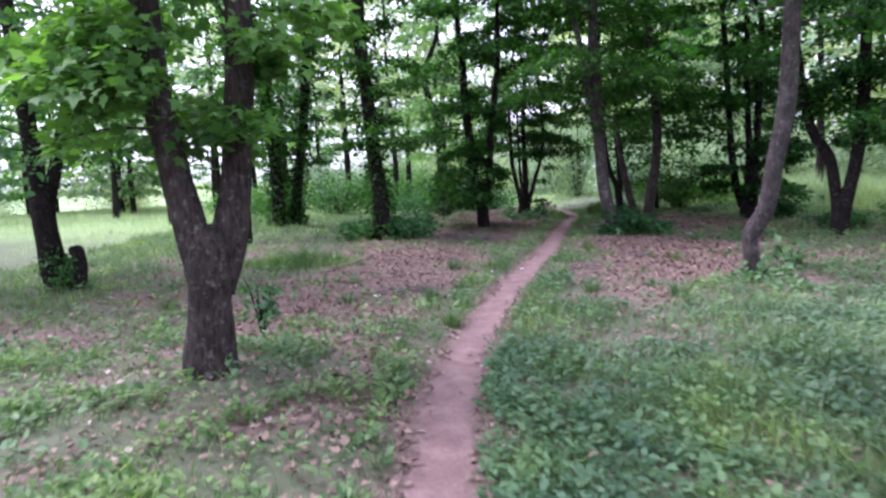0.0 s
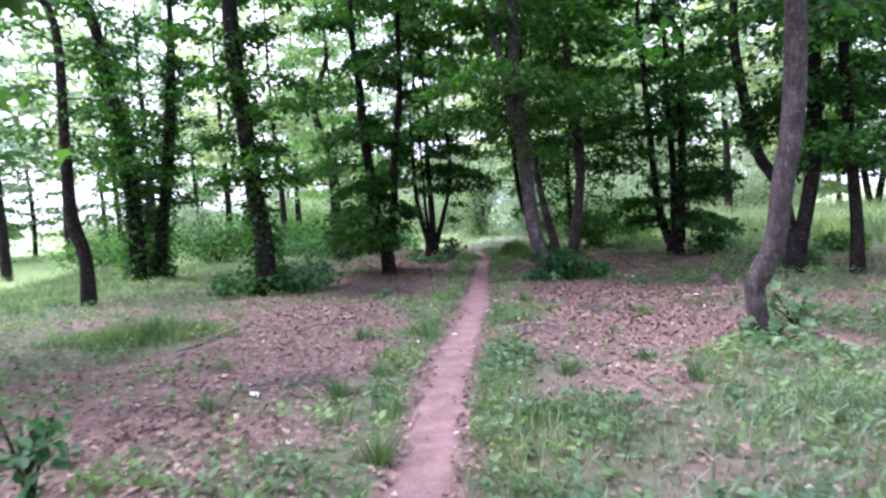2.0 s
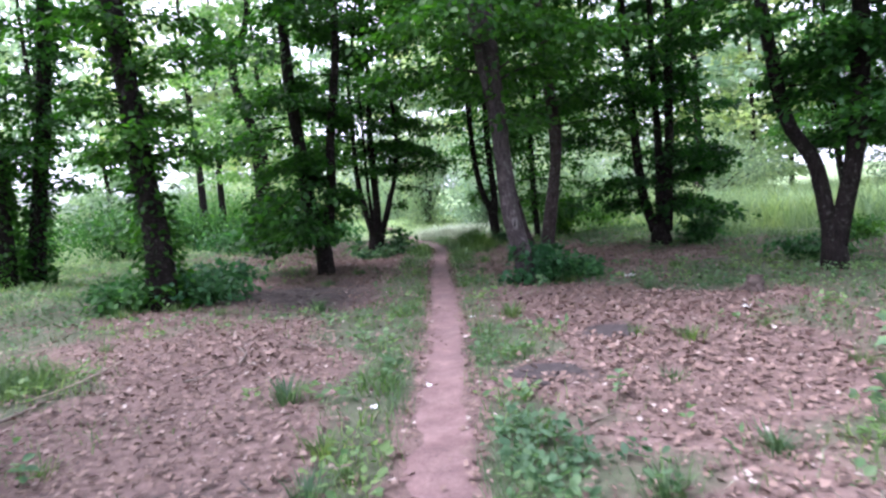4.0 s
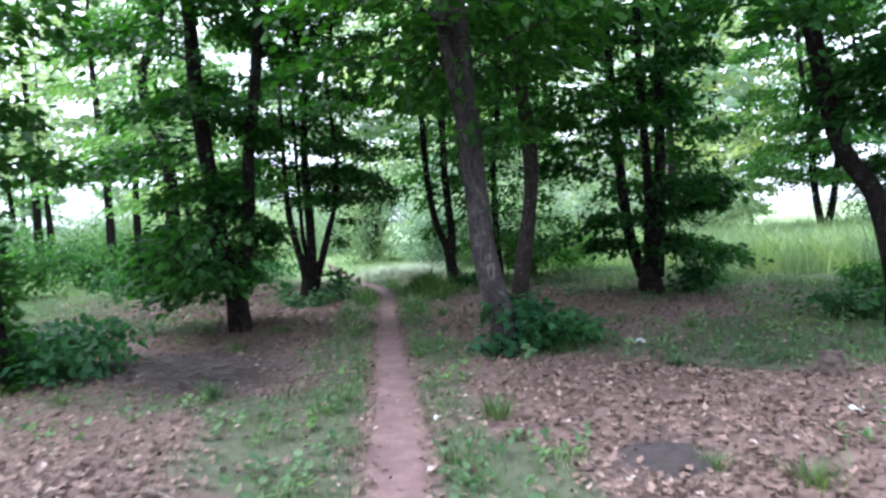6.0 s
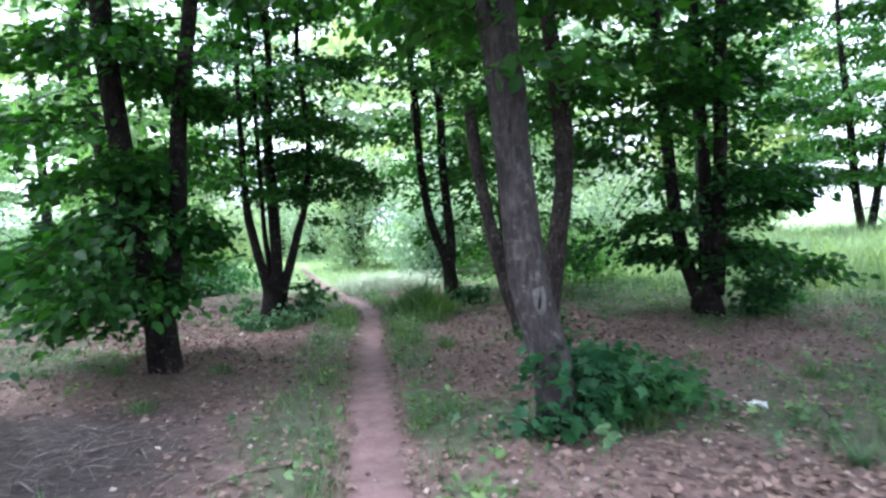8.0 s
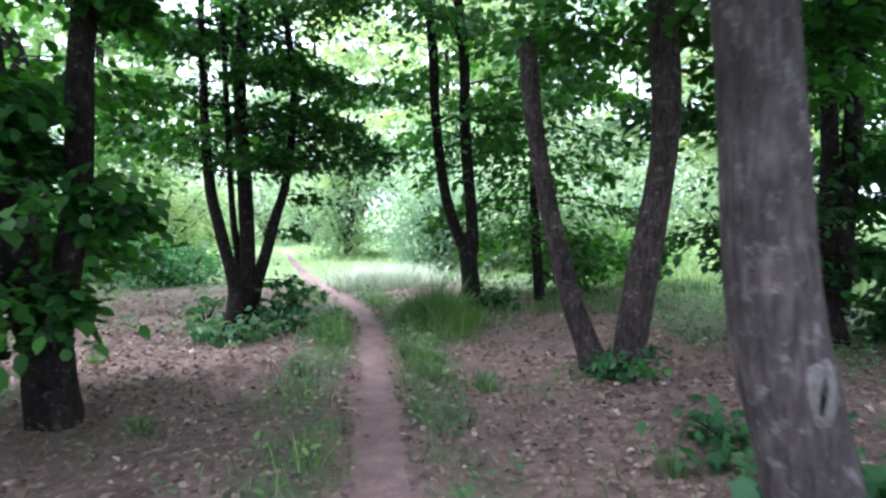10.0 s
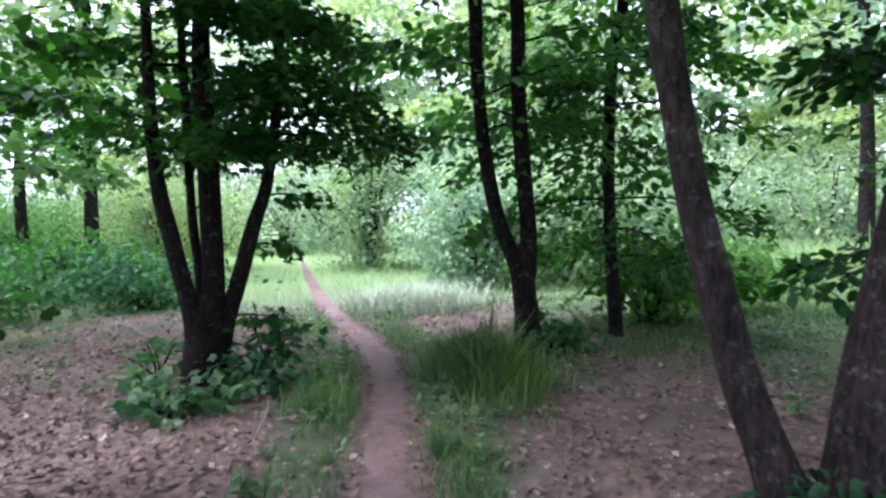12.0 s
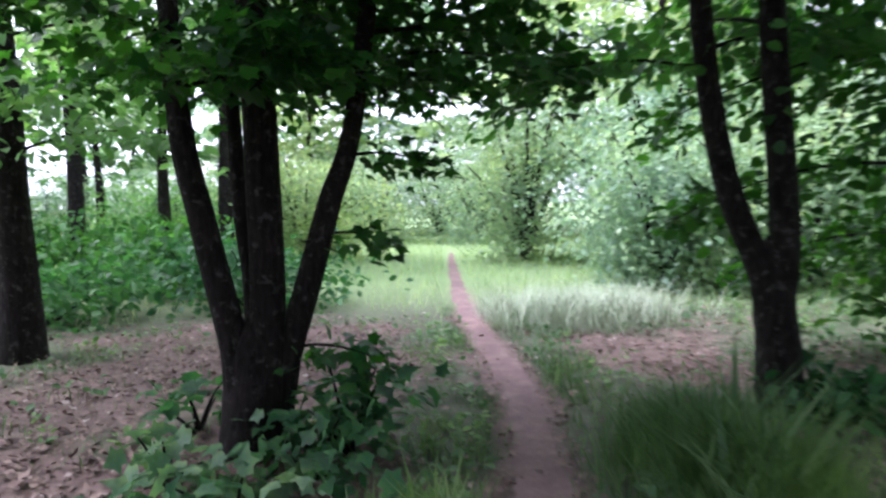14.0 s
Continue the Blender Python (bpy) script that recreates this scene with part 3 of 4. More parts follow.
def scar(parent):
    n, rng = 11, np.random.default_rng(5)
    a, z = np.meshgrid(np.linspace(-1, 1, n), np.linspace(-1, 1, n), indexing="ij")
    w = np.sqrt(np.clip(1 - 0.5 * z ** 2, 0.1, 1))
    edge = np.clip(1 - a ** 2 * 0.5 - z ** 2 * 0.5 - 0.3 * a ** 2 * z ** 2 + rng.normal(0, 0.05, a.shape), 0, 1)
    rad = 0.117 + 0.022 * np.sqrt(edge)
    rad = np.where((np.abs(a) == 1) | (np.abs(z) == 1), 0.1, rad)
    ang = -2.0 + 0.5 * a * w
    v = np.stack([0.02 + rad * np.cos(ang), -0.01 + rad * np.sin(ang), 0.88 + 0.1 * z], -1).reshape(-1, 3)
    k = (np.arange(n - 1)[:, None] * n + np.arange(n - 1)[None]).ravel()
    piece("bark_scar", flat_mesh("bark_scar", v, np.stack([k, k + n, k + n + 1, k + 1], 1), SCAR, True), parent, "pale lichen-grey scar in the bark")
    # a dark bead on the bark stands for the shade inside the slit
    rows = [(0.02 + q * math.cos(-1.93 + 0.06 * f), -0.01 + q * math.sin(-1.93 + 0.06 * f), 0.88 + 0.075 * f, r) for f, q, r in ((-1, 0.127, 0.004), (-0.4, 0.134, 0.009), (0.3, 0.134, 0.012), (1, 0.127, 0.004))]
    piece("bark_hollow", tube(rng, "bark_hollow", rows, BARK_DARK, 9, 14, 0.15), parent, "narrow dark hollow in a bark scar")


scar(BROAD)
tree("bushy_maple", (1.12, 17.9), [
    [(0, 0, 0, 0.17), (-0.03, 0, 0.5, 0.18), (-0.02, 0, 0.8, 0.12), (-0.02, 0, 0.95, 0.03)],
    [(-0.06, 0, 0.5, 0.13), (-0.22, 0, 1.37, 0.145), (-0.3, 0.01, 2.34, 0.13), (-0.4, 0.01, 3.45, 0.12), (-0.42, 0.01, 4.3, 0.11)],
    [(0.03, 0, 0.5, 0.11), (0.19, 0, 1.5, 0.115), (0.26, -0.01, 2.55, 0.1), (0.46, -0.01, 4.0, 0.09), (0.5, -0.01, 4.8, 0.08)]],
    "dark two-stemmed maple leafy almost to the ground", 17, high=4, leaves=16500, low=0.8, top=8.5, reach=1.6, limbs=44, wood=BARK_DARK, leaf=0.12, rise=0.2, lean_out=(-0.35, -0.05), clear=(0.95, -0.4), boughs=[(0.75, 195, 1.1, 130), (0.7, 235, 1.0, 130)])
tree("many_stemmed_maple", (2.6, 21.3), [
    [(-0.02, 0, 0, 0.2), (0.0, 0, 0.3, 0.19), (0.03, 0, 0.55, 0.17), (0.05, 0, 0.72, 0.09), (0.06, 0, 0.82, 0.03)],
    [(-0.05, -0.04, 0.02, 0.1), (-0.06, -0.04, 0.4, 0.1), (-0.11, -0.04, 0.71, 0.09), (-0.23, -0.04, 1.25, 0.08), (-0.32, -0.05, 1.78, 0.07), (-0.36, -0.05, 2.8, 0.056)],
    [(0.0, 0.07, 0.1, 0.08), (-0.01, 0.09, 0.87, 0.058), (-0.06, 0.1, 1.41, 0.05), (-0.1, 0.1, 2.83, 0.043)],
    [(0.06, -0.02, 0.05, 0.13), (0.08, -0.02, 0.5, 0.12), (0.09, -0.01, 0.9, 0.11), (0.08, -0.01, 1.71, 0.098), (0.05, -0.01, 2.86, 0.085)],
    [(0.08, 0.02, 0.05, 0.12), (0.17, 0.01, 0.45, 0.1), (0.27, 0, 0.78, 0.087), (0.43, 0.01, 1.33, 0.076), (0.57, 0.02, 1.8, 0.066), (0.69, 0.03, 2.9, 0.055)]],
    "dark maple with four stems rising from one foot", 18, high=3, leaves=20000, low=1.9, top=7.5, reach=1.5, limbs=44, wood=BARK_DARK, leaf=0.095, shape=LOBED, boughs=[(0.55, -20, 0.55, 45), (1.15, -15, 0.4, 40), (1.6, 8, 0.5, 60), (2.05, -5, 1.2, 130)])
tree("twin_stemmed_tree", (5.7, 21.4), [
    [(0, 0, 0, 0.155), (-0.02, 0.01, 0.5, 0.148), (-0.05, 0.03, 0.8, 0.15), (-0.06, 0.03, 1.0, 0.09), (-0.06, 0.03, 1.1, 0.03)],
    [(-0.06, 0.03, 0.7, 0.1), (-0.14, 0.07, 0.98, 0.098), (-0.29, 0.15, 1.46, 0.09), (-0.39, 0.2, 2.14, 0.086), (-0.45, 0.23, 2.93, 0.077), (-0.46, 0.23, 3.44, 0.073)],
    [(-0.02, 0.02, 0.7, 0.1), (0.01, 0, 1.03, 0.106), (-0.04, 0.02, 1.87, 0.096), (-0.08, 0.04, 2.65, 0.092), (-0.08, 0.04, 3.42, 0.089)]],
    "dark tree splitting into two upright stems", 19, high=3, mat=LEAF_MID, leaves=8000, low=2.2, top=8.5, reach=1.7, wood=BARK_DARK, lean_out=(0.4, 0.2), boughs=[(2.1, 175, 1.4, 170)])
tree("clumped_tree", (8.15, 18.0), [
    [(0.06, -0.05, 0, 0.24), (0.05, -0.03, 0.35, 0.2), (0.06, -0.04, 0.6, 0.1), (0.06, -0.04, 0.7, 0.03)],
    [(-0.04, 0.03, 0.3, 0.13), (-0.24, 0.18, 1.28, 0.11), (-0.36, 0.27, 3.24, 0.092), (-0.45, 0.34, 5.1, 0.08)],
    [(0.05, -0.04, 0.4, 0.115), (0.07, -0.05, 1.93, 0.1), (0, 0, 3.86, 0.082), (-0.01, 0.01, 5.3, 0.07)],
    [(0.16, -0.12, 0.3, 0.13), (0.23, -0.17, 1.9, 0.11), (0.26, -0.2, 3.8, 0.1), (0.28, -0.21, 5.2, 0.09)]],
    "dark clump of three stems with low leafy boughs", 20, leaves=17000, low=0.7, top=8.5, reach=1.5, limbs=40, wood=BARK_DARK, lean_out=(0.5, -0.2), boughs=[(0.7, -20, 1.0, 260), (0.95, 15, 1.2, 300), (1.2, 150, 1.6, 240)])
tree("spreading_twin_tree", (5.25, 17.6), [
    [(-0.08, 0.06, 0, 0.14), (-0.13, 0.1, 0.2, 0.128), (-0.26, 0.22, 0.71, 0.104), (-0.39, 0.33, 1.43, 0.09), (-0.48, 0.41, 2.15, 0.088), (-0.53, 0.45, 2.82, 0.088)],
    [(0.1, -0.08, -0.1, 0.17), (0.13, -0.1, 0.15, 0.15), (0.2, -0.17, 0.74, 0.144), (0.28, -0.24, 1.39, 0.131), (0.33, -0.28, 1.85, 0.128), (0.33, -0.28, 2.37, 0.135), (0.31, -0.26, 2.8, 0.135)]],
    "two grey trunks spreading apart from one foot", 21, leaves=11000, low=2.4, top=8.5, reach=1.8, wood=BARK)
tree("leafy_sapling", (6.95, 21.9), [[(0.08, -0.05, 0, 0.095), (0.02, -0.02, 1.04, 0.082), (0.01, -0.01, 2.23, 0.078), (0.04, -0.03, 3.11, 0.076), (0.13, -0.09, 3.7, 0.07)]],
    "thin dark tree with boughs in level layers", 22, high=2, leaves=7500, low=0.95, top=7.5, reach=1.6, limbs=34, wood=BARK_DARK, leaf=0.12, rise=0.1, lean_out=(0.15, -0.1))
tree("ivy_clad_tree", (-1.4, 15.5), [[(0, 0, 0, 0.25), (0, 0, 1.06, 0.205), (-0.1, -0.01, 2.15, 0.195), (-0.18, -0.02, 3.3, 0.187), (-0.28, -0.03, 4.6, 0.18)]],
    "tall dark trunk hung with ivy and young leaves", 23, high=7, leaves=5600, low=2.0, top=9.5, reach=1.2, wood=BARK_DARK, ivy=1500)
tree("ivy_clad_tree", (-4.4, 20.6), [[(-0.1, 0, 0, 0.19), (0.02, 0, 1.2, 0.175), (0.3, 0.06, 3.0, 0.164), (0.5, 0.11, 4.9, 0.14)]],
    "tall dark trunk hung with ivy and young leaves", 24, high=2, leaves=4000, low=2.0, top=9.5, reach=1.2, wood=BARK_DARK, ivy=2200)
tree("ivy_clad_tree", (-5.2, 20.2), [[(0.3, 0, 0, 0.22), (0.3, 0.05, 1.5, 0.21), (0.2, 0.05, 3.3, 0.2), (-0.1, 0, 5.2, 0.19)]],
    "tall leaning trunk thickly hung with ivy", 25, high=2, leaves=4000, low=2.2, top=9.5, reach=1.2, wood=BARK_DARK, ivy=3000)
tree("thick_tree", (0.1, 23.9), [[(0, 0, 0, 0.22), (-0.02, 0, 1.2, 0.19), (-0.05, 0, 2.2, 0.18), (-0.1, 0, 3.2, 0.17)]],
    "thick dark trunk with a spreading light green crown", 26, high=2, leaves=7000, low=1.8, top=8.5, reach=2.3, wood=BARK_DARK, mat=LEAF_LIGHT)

tree("meadow_tree", (19.0, 23.7), [
    [(0, 0, 0, 0.2), (0, 0, 0.5, 0.19), (0.02, 0, 0.8, 0.12), (0.02, 0, 0.95, 0.04)],
    [(-0.06, 0, 0.4, 0.14), (-0.25, 0.1, 1.8, 0.13), (-0.4, 0.15, 4.0, 0.11)],
    [(0.06, 0, 0.4, 0.13), (0.3, -0.1, 1.8, 0.12), (0.6, -0.2, 4.0, 0.1)]],
    "full-crowned tree standing free in tall meadow grass", 28, high=12, leaves=16000, low=2.1, top=9.5, reach=2.6, limbs=50, leaf=0.16, wood=BARK_DARK, mat=LEAF_MID)

# ---- shrubs ----
LEAF_MESHES = {}


def leaf_pieces(rng, pos, out, size, mat, shape, parent):
    """Single leaves as objects of their own on one shared mesh."""
    key = (mat.name, len(shape[0]))
    if key not in LEAF_MESHES:
        LEAF_MESHES[key] = flat_mesh("leaf", shape[0], shape[1], mat)
    n = len(pos)
    a = unit(unit(out) + rng.normal(0, 0.5, (n, 3)) - np.array([0, 0, 0.35]))
    b = unit(np.cross(np.array([0, 0, 1.0]) + rng.normal(0, 0.45, (n, 3)), a))
    c = np.cross(a, b)
    for i, k in enumerate(size * rng.uniform(0.65, 1.25, n)):
        ob = piece("leaf", LEAF_MESHES[key], parent)
        m = Matrix(np.stack([a[i] * k, b[i] * k, c[i] * k], 1).tolist()).to_4x4()
        m.translation = pos[i]
        ob.matrix_basis = m


def shrub(name, at, wide, high, label, seed, leaves=1500, leaf=0.1, mat=None, shape=OVAL, stems=9, group="", single=False, bare=1.8):
    rng = np.random.default_rng(seed)
    t = thing(name, (at[0], at[1], float(height(np.array(at[0]), np.array(at[1])))), label, "shrub", group)
    pos, out = [], []
    each = leaves // stems
    for k in range(stems):
        az, far = k * 2.4 + rng.uniform(-0.4, 0.4), wide * rng.uniform(0.35, 1.0)
        d = np.array([math.cos(az), math.sin(az), 0])
        tip = high * rng.uniform(0.6, 1.1) * (1.15 - 0.5 * far / wide)
        rows = [(d[0] * far * f * 0.9 + 0.02 * k % 0.05, d[1] * far * f * 0.9, -0.05 + (tip + 0.05) * (1.5 * f - 0.5 * f * f), max(0.005, 0.014 * (1 - 0.7 * f) * max(1, high))) for f in (0, 0.35, 0.7, 1)]
        shoot = piece("stem", tube(rng, "stem", rows, BARK_DARK, 5, 9, 0.05), t)
        c = spline(rows, 40)[:, :3]
        u = rng.beta(bare, 1.0, each)
        p = c[(u * 39).astype(int)] + rng.normal(0, 1, (each, 3)) * np.array([0.3, 0.3, 0.17 * min(1, high / wide)]) * wide
        p[:, 2] = np.maximum(p[:, 2], 0.03)
        pos.append(p)
        out.append(np.repeat(d[None], each, 0) + rng.normal(0, 0.5, (each, 3)))
        if single:
            leaf_pieces(rng, pos[-1], out[-1], leaf, mat, shape, shoot)
    if not single:
        piece("foliage", leaf_cloud(rng, "foliage", np.vstack(pos), np.vstack(out), leaf, mat or LEAF_BUSH, shape), t)
    return t


for x, y, w, h, n, sd in [(3.72, 14.2, 0.38, 0.62, 460, 40), (4.12, 14.35, 0.45, 0.5, 420, 41), (4.62, 14.45, 0.45, 0.28, 260, 38), (3.45, 14.05, 0.25, 0.28, 100, 37)]:
    shrub("maple_scrub", (x, y), w, h, "low dark maple scrub beside a tall trunk", sd, n, 0.1, None, LOBED, 7)
shrub("maple_scrub", (-1.0, 16.2), 0.95, 0.5, "low dark scrub spreading round an ivy-clad trunk", 42, 1800, 0.11)
shrub("maple_scrub", (-2.0, 15.6), 0.6, 0.45, "low dark scrub spreading round an ivy-clad trunk", 43, 900, 0.11)
shrub("broadleaf_plant", (3.95, 8.4), 0.4, 0.26, "broad-leaved green plant at the foot of a leaning tree", 44, 110, 0.12, SINGLE_PALE, LOBED, 7, single=True)
shrub("broadleaf_plant", (4.75, 9.1), 0.35, 0.42, "broad-leaved green plant at the foot of a leaning tree", 45, 90, 0.12, SINGLE_PALE, LOBED, 6, single=True)
# WEED entries get the pale leaf: sky reflected on glossy leaves, put into colour
for x, y, w, h, n, sd, mat in [(2.95, 20.85, 0.4, 0.42, 120, 46, None), (2.6, 20.55, 0.38, 0.25, 80, 47, WEED), (2.2, 20.95, 0.3, 0.3, 50, 34, WEED), (2.2, 21.6, 0.3, 0.35, 50, 35, None), (3.1, 21.15, 0.42, 0.55, 150, 36, None), (2.3, 20.4, 0.3, 0.2, 45, 33, None)]:
    shrub("maple_shoots", (x, y), w, h, "young maple shoots round the foot of a many-stemmed tree", sd, n, 0.12, SINGLE_PALE if mat else SINGLE_DARK, LOBED, 5, single=True)
shrub("maple_shoots", (-1.78, 6.3), 0.2, 0.75, "slim leafy shoots standing behind a forked trunk", 29, 110, 0.08, SINGLE_DARK, OVAL, 6, single=True)
shrub("maple_scrub", (5.85, 21.2), 0.35, 0.35, "leafy shoots round the foot of a twin-stemmed tree", 48, 420, 0.1)
shrub("undergrowth", (7.8, 22.3), 0.8, 1.1, "dense leafy green undergrowth beside a thin tree", 49, 1300, 0.12, LEAF_MID, stems=14)
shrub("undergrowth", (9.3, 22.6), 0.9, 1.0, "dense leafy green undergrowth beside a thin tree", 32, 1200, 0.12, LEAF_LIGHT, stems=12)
shrub("undergrowth", (5.2, 17.4), 0.35, 0.22, "small green plants between two spreading trunks", 50, 260, 0.09)
shrub("undergrowth", (4.95, 15.85), 0.42, 0.24, "low dark scrub on leaf litter between trunks", 58, 260, 0.1, None, LOBED, 7)
shrub("undergrowth", (9.0, 17.7), 0.5, 0.6, "leafy undergrowth beside a clump of stems", 51, 700, 0.11)
shrub("undergrowth", (8.3, 14.0), 0.6, 0.4, "dark leafy undergrowth at the edge of a meadow", 39, 700, 0.1)
shrub("undergrowth", (11.1, 15.9), 0.5, 0.4, "dark leafy undergrowth at the edge of a meadow", 52, 900, 0.11, LEAF_MID)
shrub("undergrowth", (-5.6, 9.72), 0.28, 0.7, "dark leafy growth hugging the foot of a forked tree", 53, 600, 0.07)
shrub("undergrowth", (-0.6, 25.8), 1.3, 0.8, "loose green undergrowth among far trunks", 54, 1600, 0.12)
shrub("undergrowth", (0.4, 28.0), 1.5, 1.0, "dense dark bushes among far trunks", 31, 2200, 0.13, LEAF_MID)
shrub("undergrowth", (-2.2, 29.2), 1.8, 1.3, "dense dark bushes among far trunks", 30, 2600, 0.13, LEAF_MID)
shrub("undergrowth", (1.6, 26.4), 1.2, 0.9, "loose green undergrowth among far trunks", 55, 1600, 0.12)
shrub("undergrowth", (-4.0, 26.5), 2.0, 1.3, "dense green bushes at the meadow's edge", 56, 3000, 0.13, LEAF_MID)
shrub("undergrowth", (-7.5, 27.5), 2.2, 1.4, "dense green bushes at the meadow's edge", 57, 3000, 0.13, LEAF_MID)
SEEDS = 60
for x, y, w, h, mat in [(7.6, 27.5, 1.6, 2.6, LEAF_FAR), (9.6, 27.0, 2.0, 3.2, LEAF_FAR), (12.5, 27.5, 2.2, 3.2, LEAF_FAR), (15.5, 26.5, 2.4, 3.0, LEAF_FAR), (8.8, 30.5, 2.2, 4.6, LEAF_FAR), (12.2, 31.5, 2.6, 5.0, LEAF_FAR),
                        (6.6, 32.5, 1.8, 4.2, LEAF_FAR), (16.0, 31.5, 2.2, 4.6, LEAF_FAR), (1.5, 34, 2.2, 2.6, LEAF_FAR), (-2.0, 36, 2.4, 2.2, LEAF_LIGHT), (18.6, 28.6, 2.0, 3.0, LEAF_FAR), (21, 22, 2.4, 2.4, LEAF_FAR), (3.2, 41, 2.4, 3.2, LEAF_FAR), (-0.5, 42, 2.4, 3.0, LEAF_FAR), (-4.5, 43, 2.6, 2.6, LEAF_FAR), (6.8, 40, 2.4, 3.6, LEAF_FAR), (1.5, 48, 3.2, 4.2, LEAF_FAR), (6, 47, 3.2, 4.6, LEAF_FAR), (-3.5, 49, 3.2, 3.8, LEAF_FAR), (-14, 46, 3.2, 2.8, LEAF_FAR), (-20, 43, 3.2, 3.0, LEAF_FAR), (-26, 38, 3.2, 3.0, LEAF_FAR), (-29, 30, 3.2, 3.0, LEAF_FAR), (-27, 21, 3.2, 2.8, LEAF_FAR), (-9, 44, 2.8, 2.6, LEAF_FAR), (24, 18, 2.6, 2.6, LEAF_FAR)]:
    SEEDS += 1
    shrub("thicket", (x, y), w, h, "green thicket, its leaves paled for open light and haze", SEEDS, 8500, 0.12, mat, KITE, 16, "thickets beyond the wood", bare=1.0)


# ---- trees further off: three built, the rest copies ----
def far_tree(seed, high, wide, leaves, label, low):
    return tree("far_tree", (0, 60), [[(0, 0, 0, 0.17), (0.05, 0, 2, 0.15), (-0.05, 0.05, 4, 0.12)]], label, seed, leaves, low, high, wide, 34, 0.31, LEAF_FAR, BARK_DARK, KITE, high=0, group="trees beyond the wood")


def dark_far_tree(seed):
    return tree("far_tree", (0, 60), [[(0, 0, 0, 0.16), (0.08, 0, 2, 0.14), (-0.05, 0.05, 4.5, 0.11)]], "far dark-trunked tree with a loose green crown", seed, 1900, 1.2, 11, 2.0, 30, 0.26, LEAF_MID, BARK_DARK, KITE, high=0, group="trees beyond the wood")


FAR = [far_tree(81, 16, 4.2, 7000, "far full-crowned tree, its green paled for open light and haze", 2.8), far_tree(82, 10, 3.0, 6000, "far full-crowned tree, its green paled for open light and haze", 1.0), far_tree(83, 12, 2.2, 1300, "far slender tree with a thin crown", 4.0), dark_far_tree(84)]
# the first two stand out of view, added to shade the left field
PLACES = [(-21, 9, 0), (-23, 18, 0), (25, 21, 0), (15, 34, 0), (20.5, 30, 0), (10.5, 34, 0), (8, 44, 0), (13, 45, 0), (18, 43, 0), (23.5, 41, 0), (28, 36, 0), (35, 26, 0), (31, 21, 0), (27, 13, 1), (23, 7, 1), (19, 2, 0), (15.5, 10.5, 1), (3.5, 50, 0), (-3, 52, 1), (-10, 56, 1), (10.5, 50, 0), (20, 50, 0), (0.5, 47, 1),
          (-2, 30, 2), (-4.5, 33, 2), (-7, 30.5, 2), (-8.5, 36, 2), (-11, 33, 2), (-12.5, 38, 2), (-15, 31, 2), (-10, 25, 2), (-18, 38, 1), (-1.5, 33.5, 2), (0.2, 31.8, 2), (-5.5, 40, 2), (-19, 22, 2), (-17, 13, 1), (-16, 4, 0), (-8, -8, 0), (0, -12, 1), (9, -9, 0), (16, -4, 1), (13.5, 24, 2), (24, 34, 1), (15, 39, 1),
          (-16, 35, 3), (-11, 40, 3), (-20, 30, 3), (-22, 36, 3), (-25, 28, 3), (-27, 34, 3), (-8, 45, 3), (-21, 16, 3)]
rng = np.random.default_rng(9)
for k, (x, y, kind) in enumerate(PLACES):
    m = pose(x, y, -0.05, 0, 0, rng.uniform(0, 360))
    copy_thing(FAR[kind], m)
for ob, (x, y) in zip(FAR, [(33, 30), (-24, 42), (-13, 44), (-16, 42)]):
    ob.location = (x, y, -0.05)


# ---- grass, weeds, fallen leaves ----
def spread(rng, n, x0, x1, y0, y1, weight):
    x, y = rng.uniform(x0, x1, n), rng.uniform(y0, y1, n)
    keep = rng.uniform(0, 1, n) < weight(x, y)
    x, y = x[keep], y[keep]
    return x, y, height(x, y)


TALL = [(3.0, 3.6, 1.9, 2.4, 0.06), (-1.6, 2.4, 1.5, 1.4, 0.05), (-2.55, 11.6, 0.95, 0.55, 0.25), (4.78, 20.3, 0.42, 0.8, 0.42), (3.45, 20.0, 0.28, 0.45, 0.2), (3.9, 18.4, 0.25, 0.7, 0.12), (2.85, 18.2, 0.25, 0.7, 0.1), (5.5, 25.0, 0.8, 0.5, 0.2), (6.8, 20.8, 1.2, 0.6, 0.12), (4.6, 22.4, 0.4, 0.6, 0.1), (2.6, 16.4, 0.5, 1.2, 0.03)]


def tallness(x, y):
    h = 0.085 + 0.1 * np.clip((y - 25) / 2, 0, 1) + 0.08 * np.clip((-x - 4) / 2, 0, 1) + 0.1 * np.clip((x - 9) / 2, 0, 1)
    h = h * (1 + 0.45 * np.sin(3.1 * x + 1.9 * np.sin(2.3 * y)) * np.sin(2.7 * y + 1.2 * np.sin(3.3 * x)))
    for cx, cy, rx, ry, k in TALL:
        h = h + k * bump2(x, y, cx, cy, rx, ry)
    return h


def grass(name, label, seed, n, area, mat, weight, tall, shape=BLADE):
    rng = np.random.default_rng(seed)
    x, y, z = spread(rng, n, *area, weight)
    k = len(x)
    az = rng.uniform(0, 6.28, k)
    tip = np.stack([np.cos(az), np.sin(az), rng.uniform(0.9, 2.6, k)], 1)
    side = np.stack([-np.sin(az), np.cos(az), np.zeros(k)], 1)
    me = scatter(name, shape, np.stack([x, y, z - 0.01], 1), tip, np.cross(tip, side) + rng.normal(0, 0.3, (k, 3)), tall(x, y) * rng.uniform(0.6, 1.6, k), mat)
    tagged(new(name, me), label, "grass", kind="stuff")


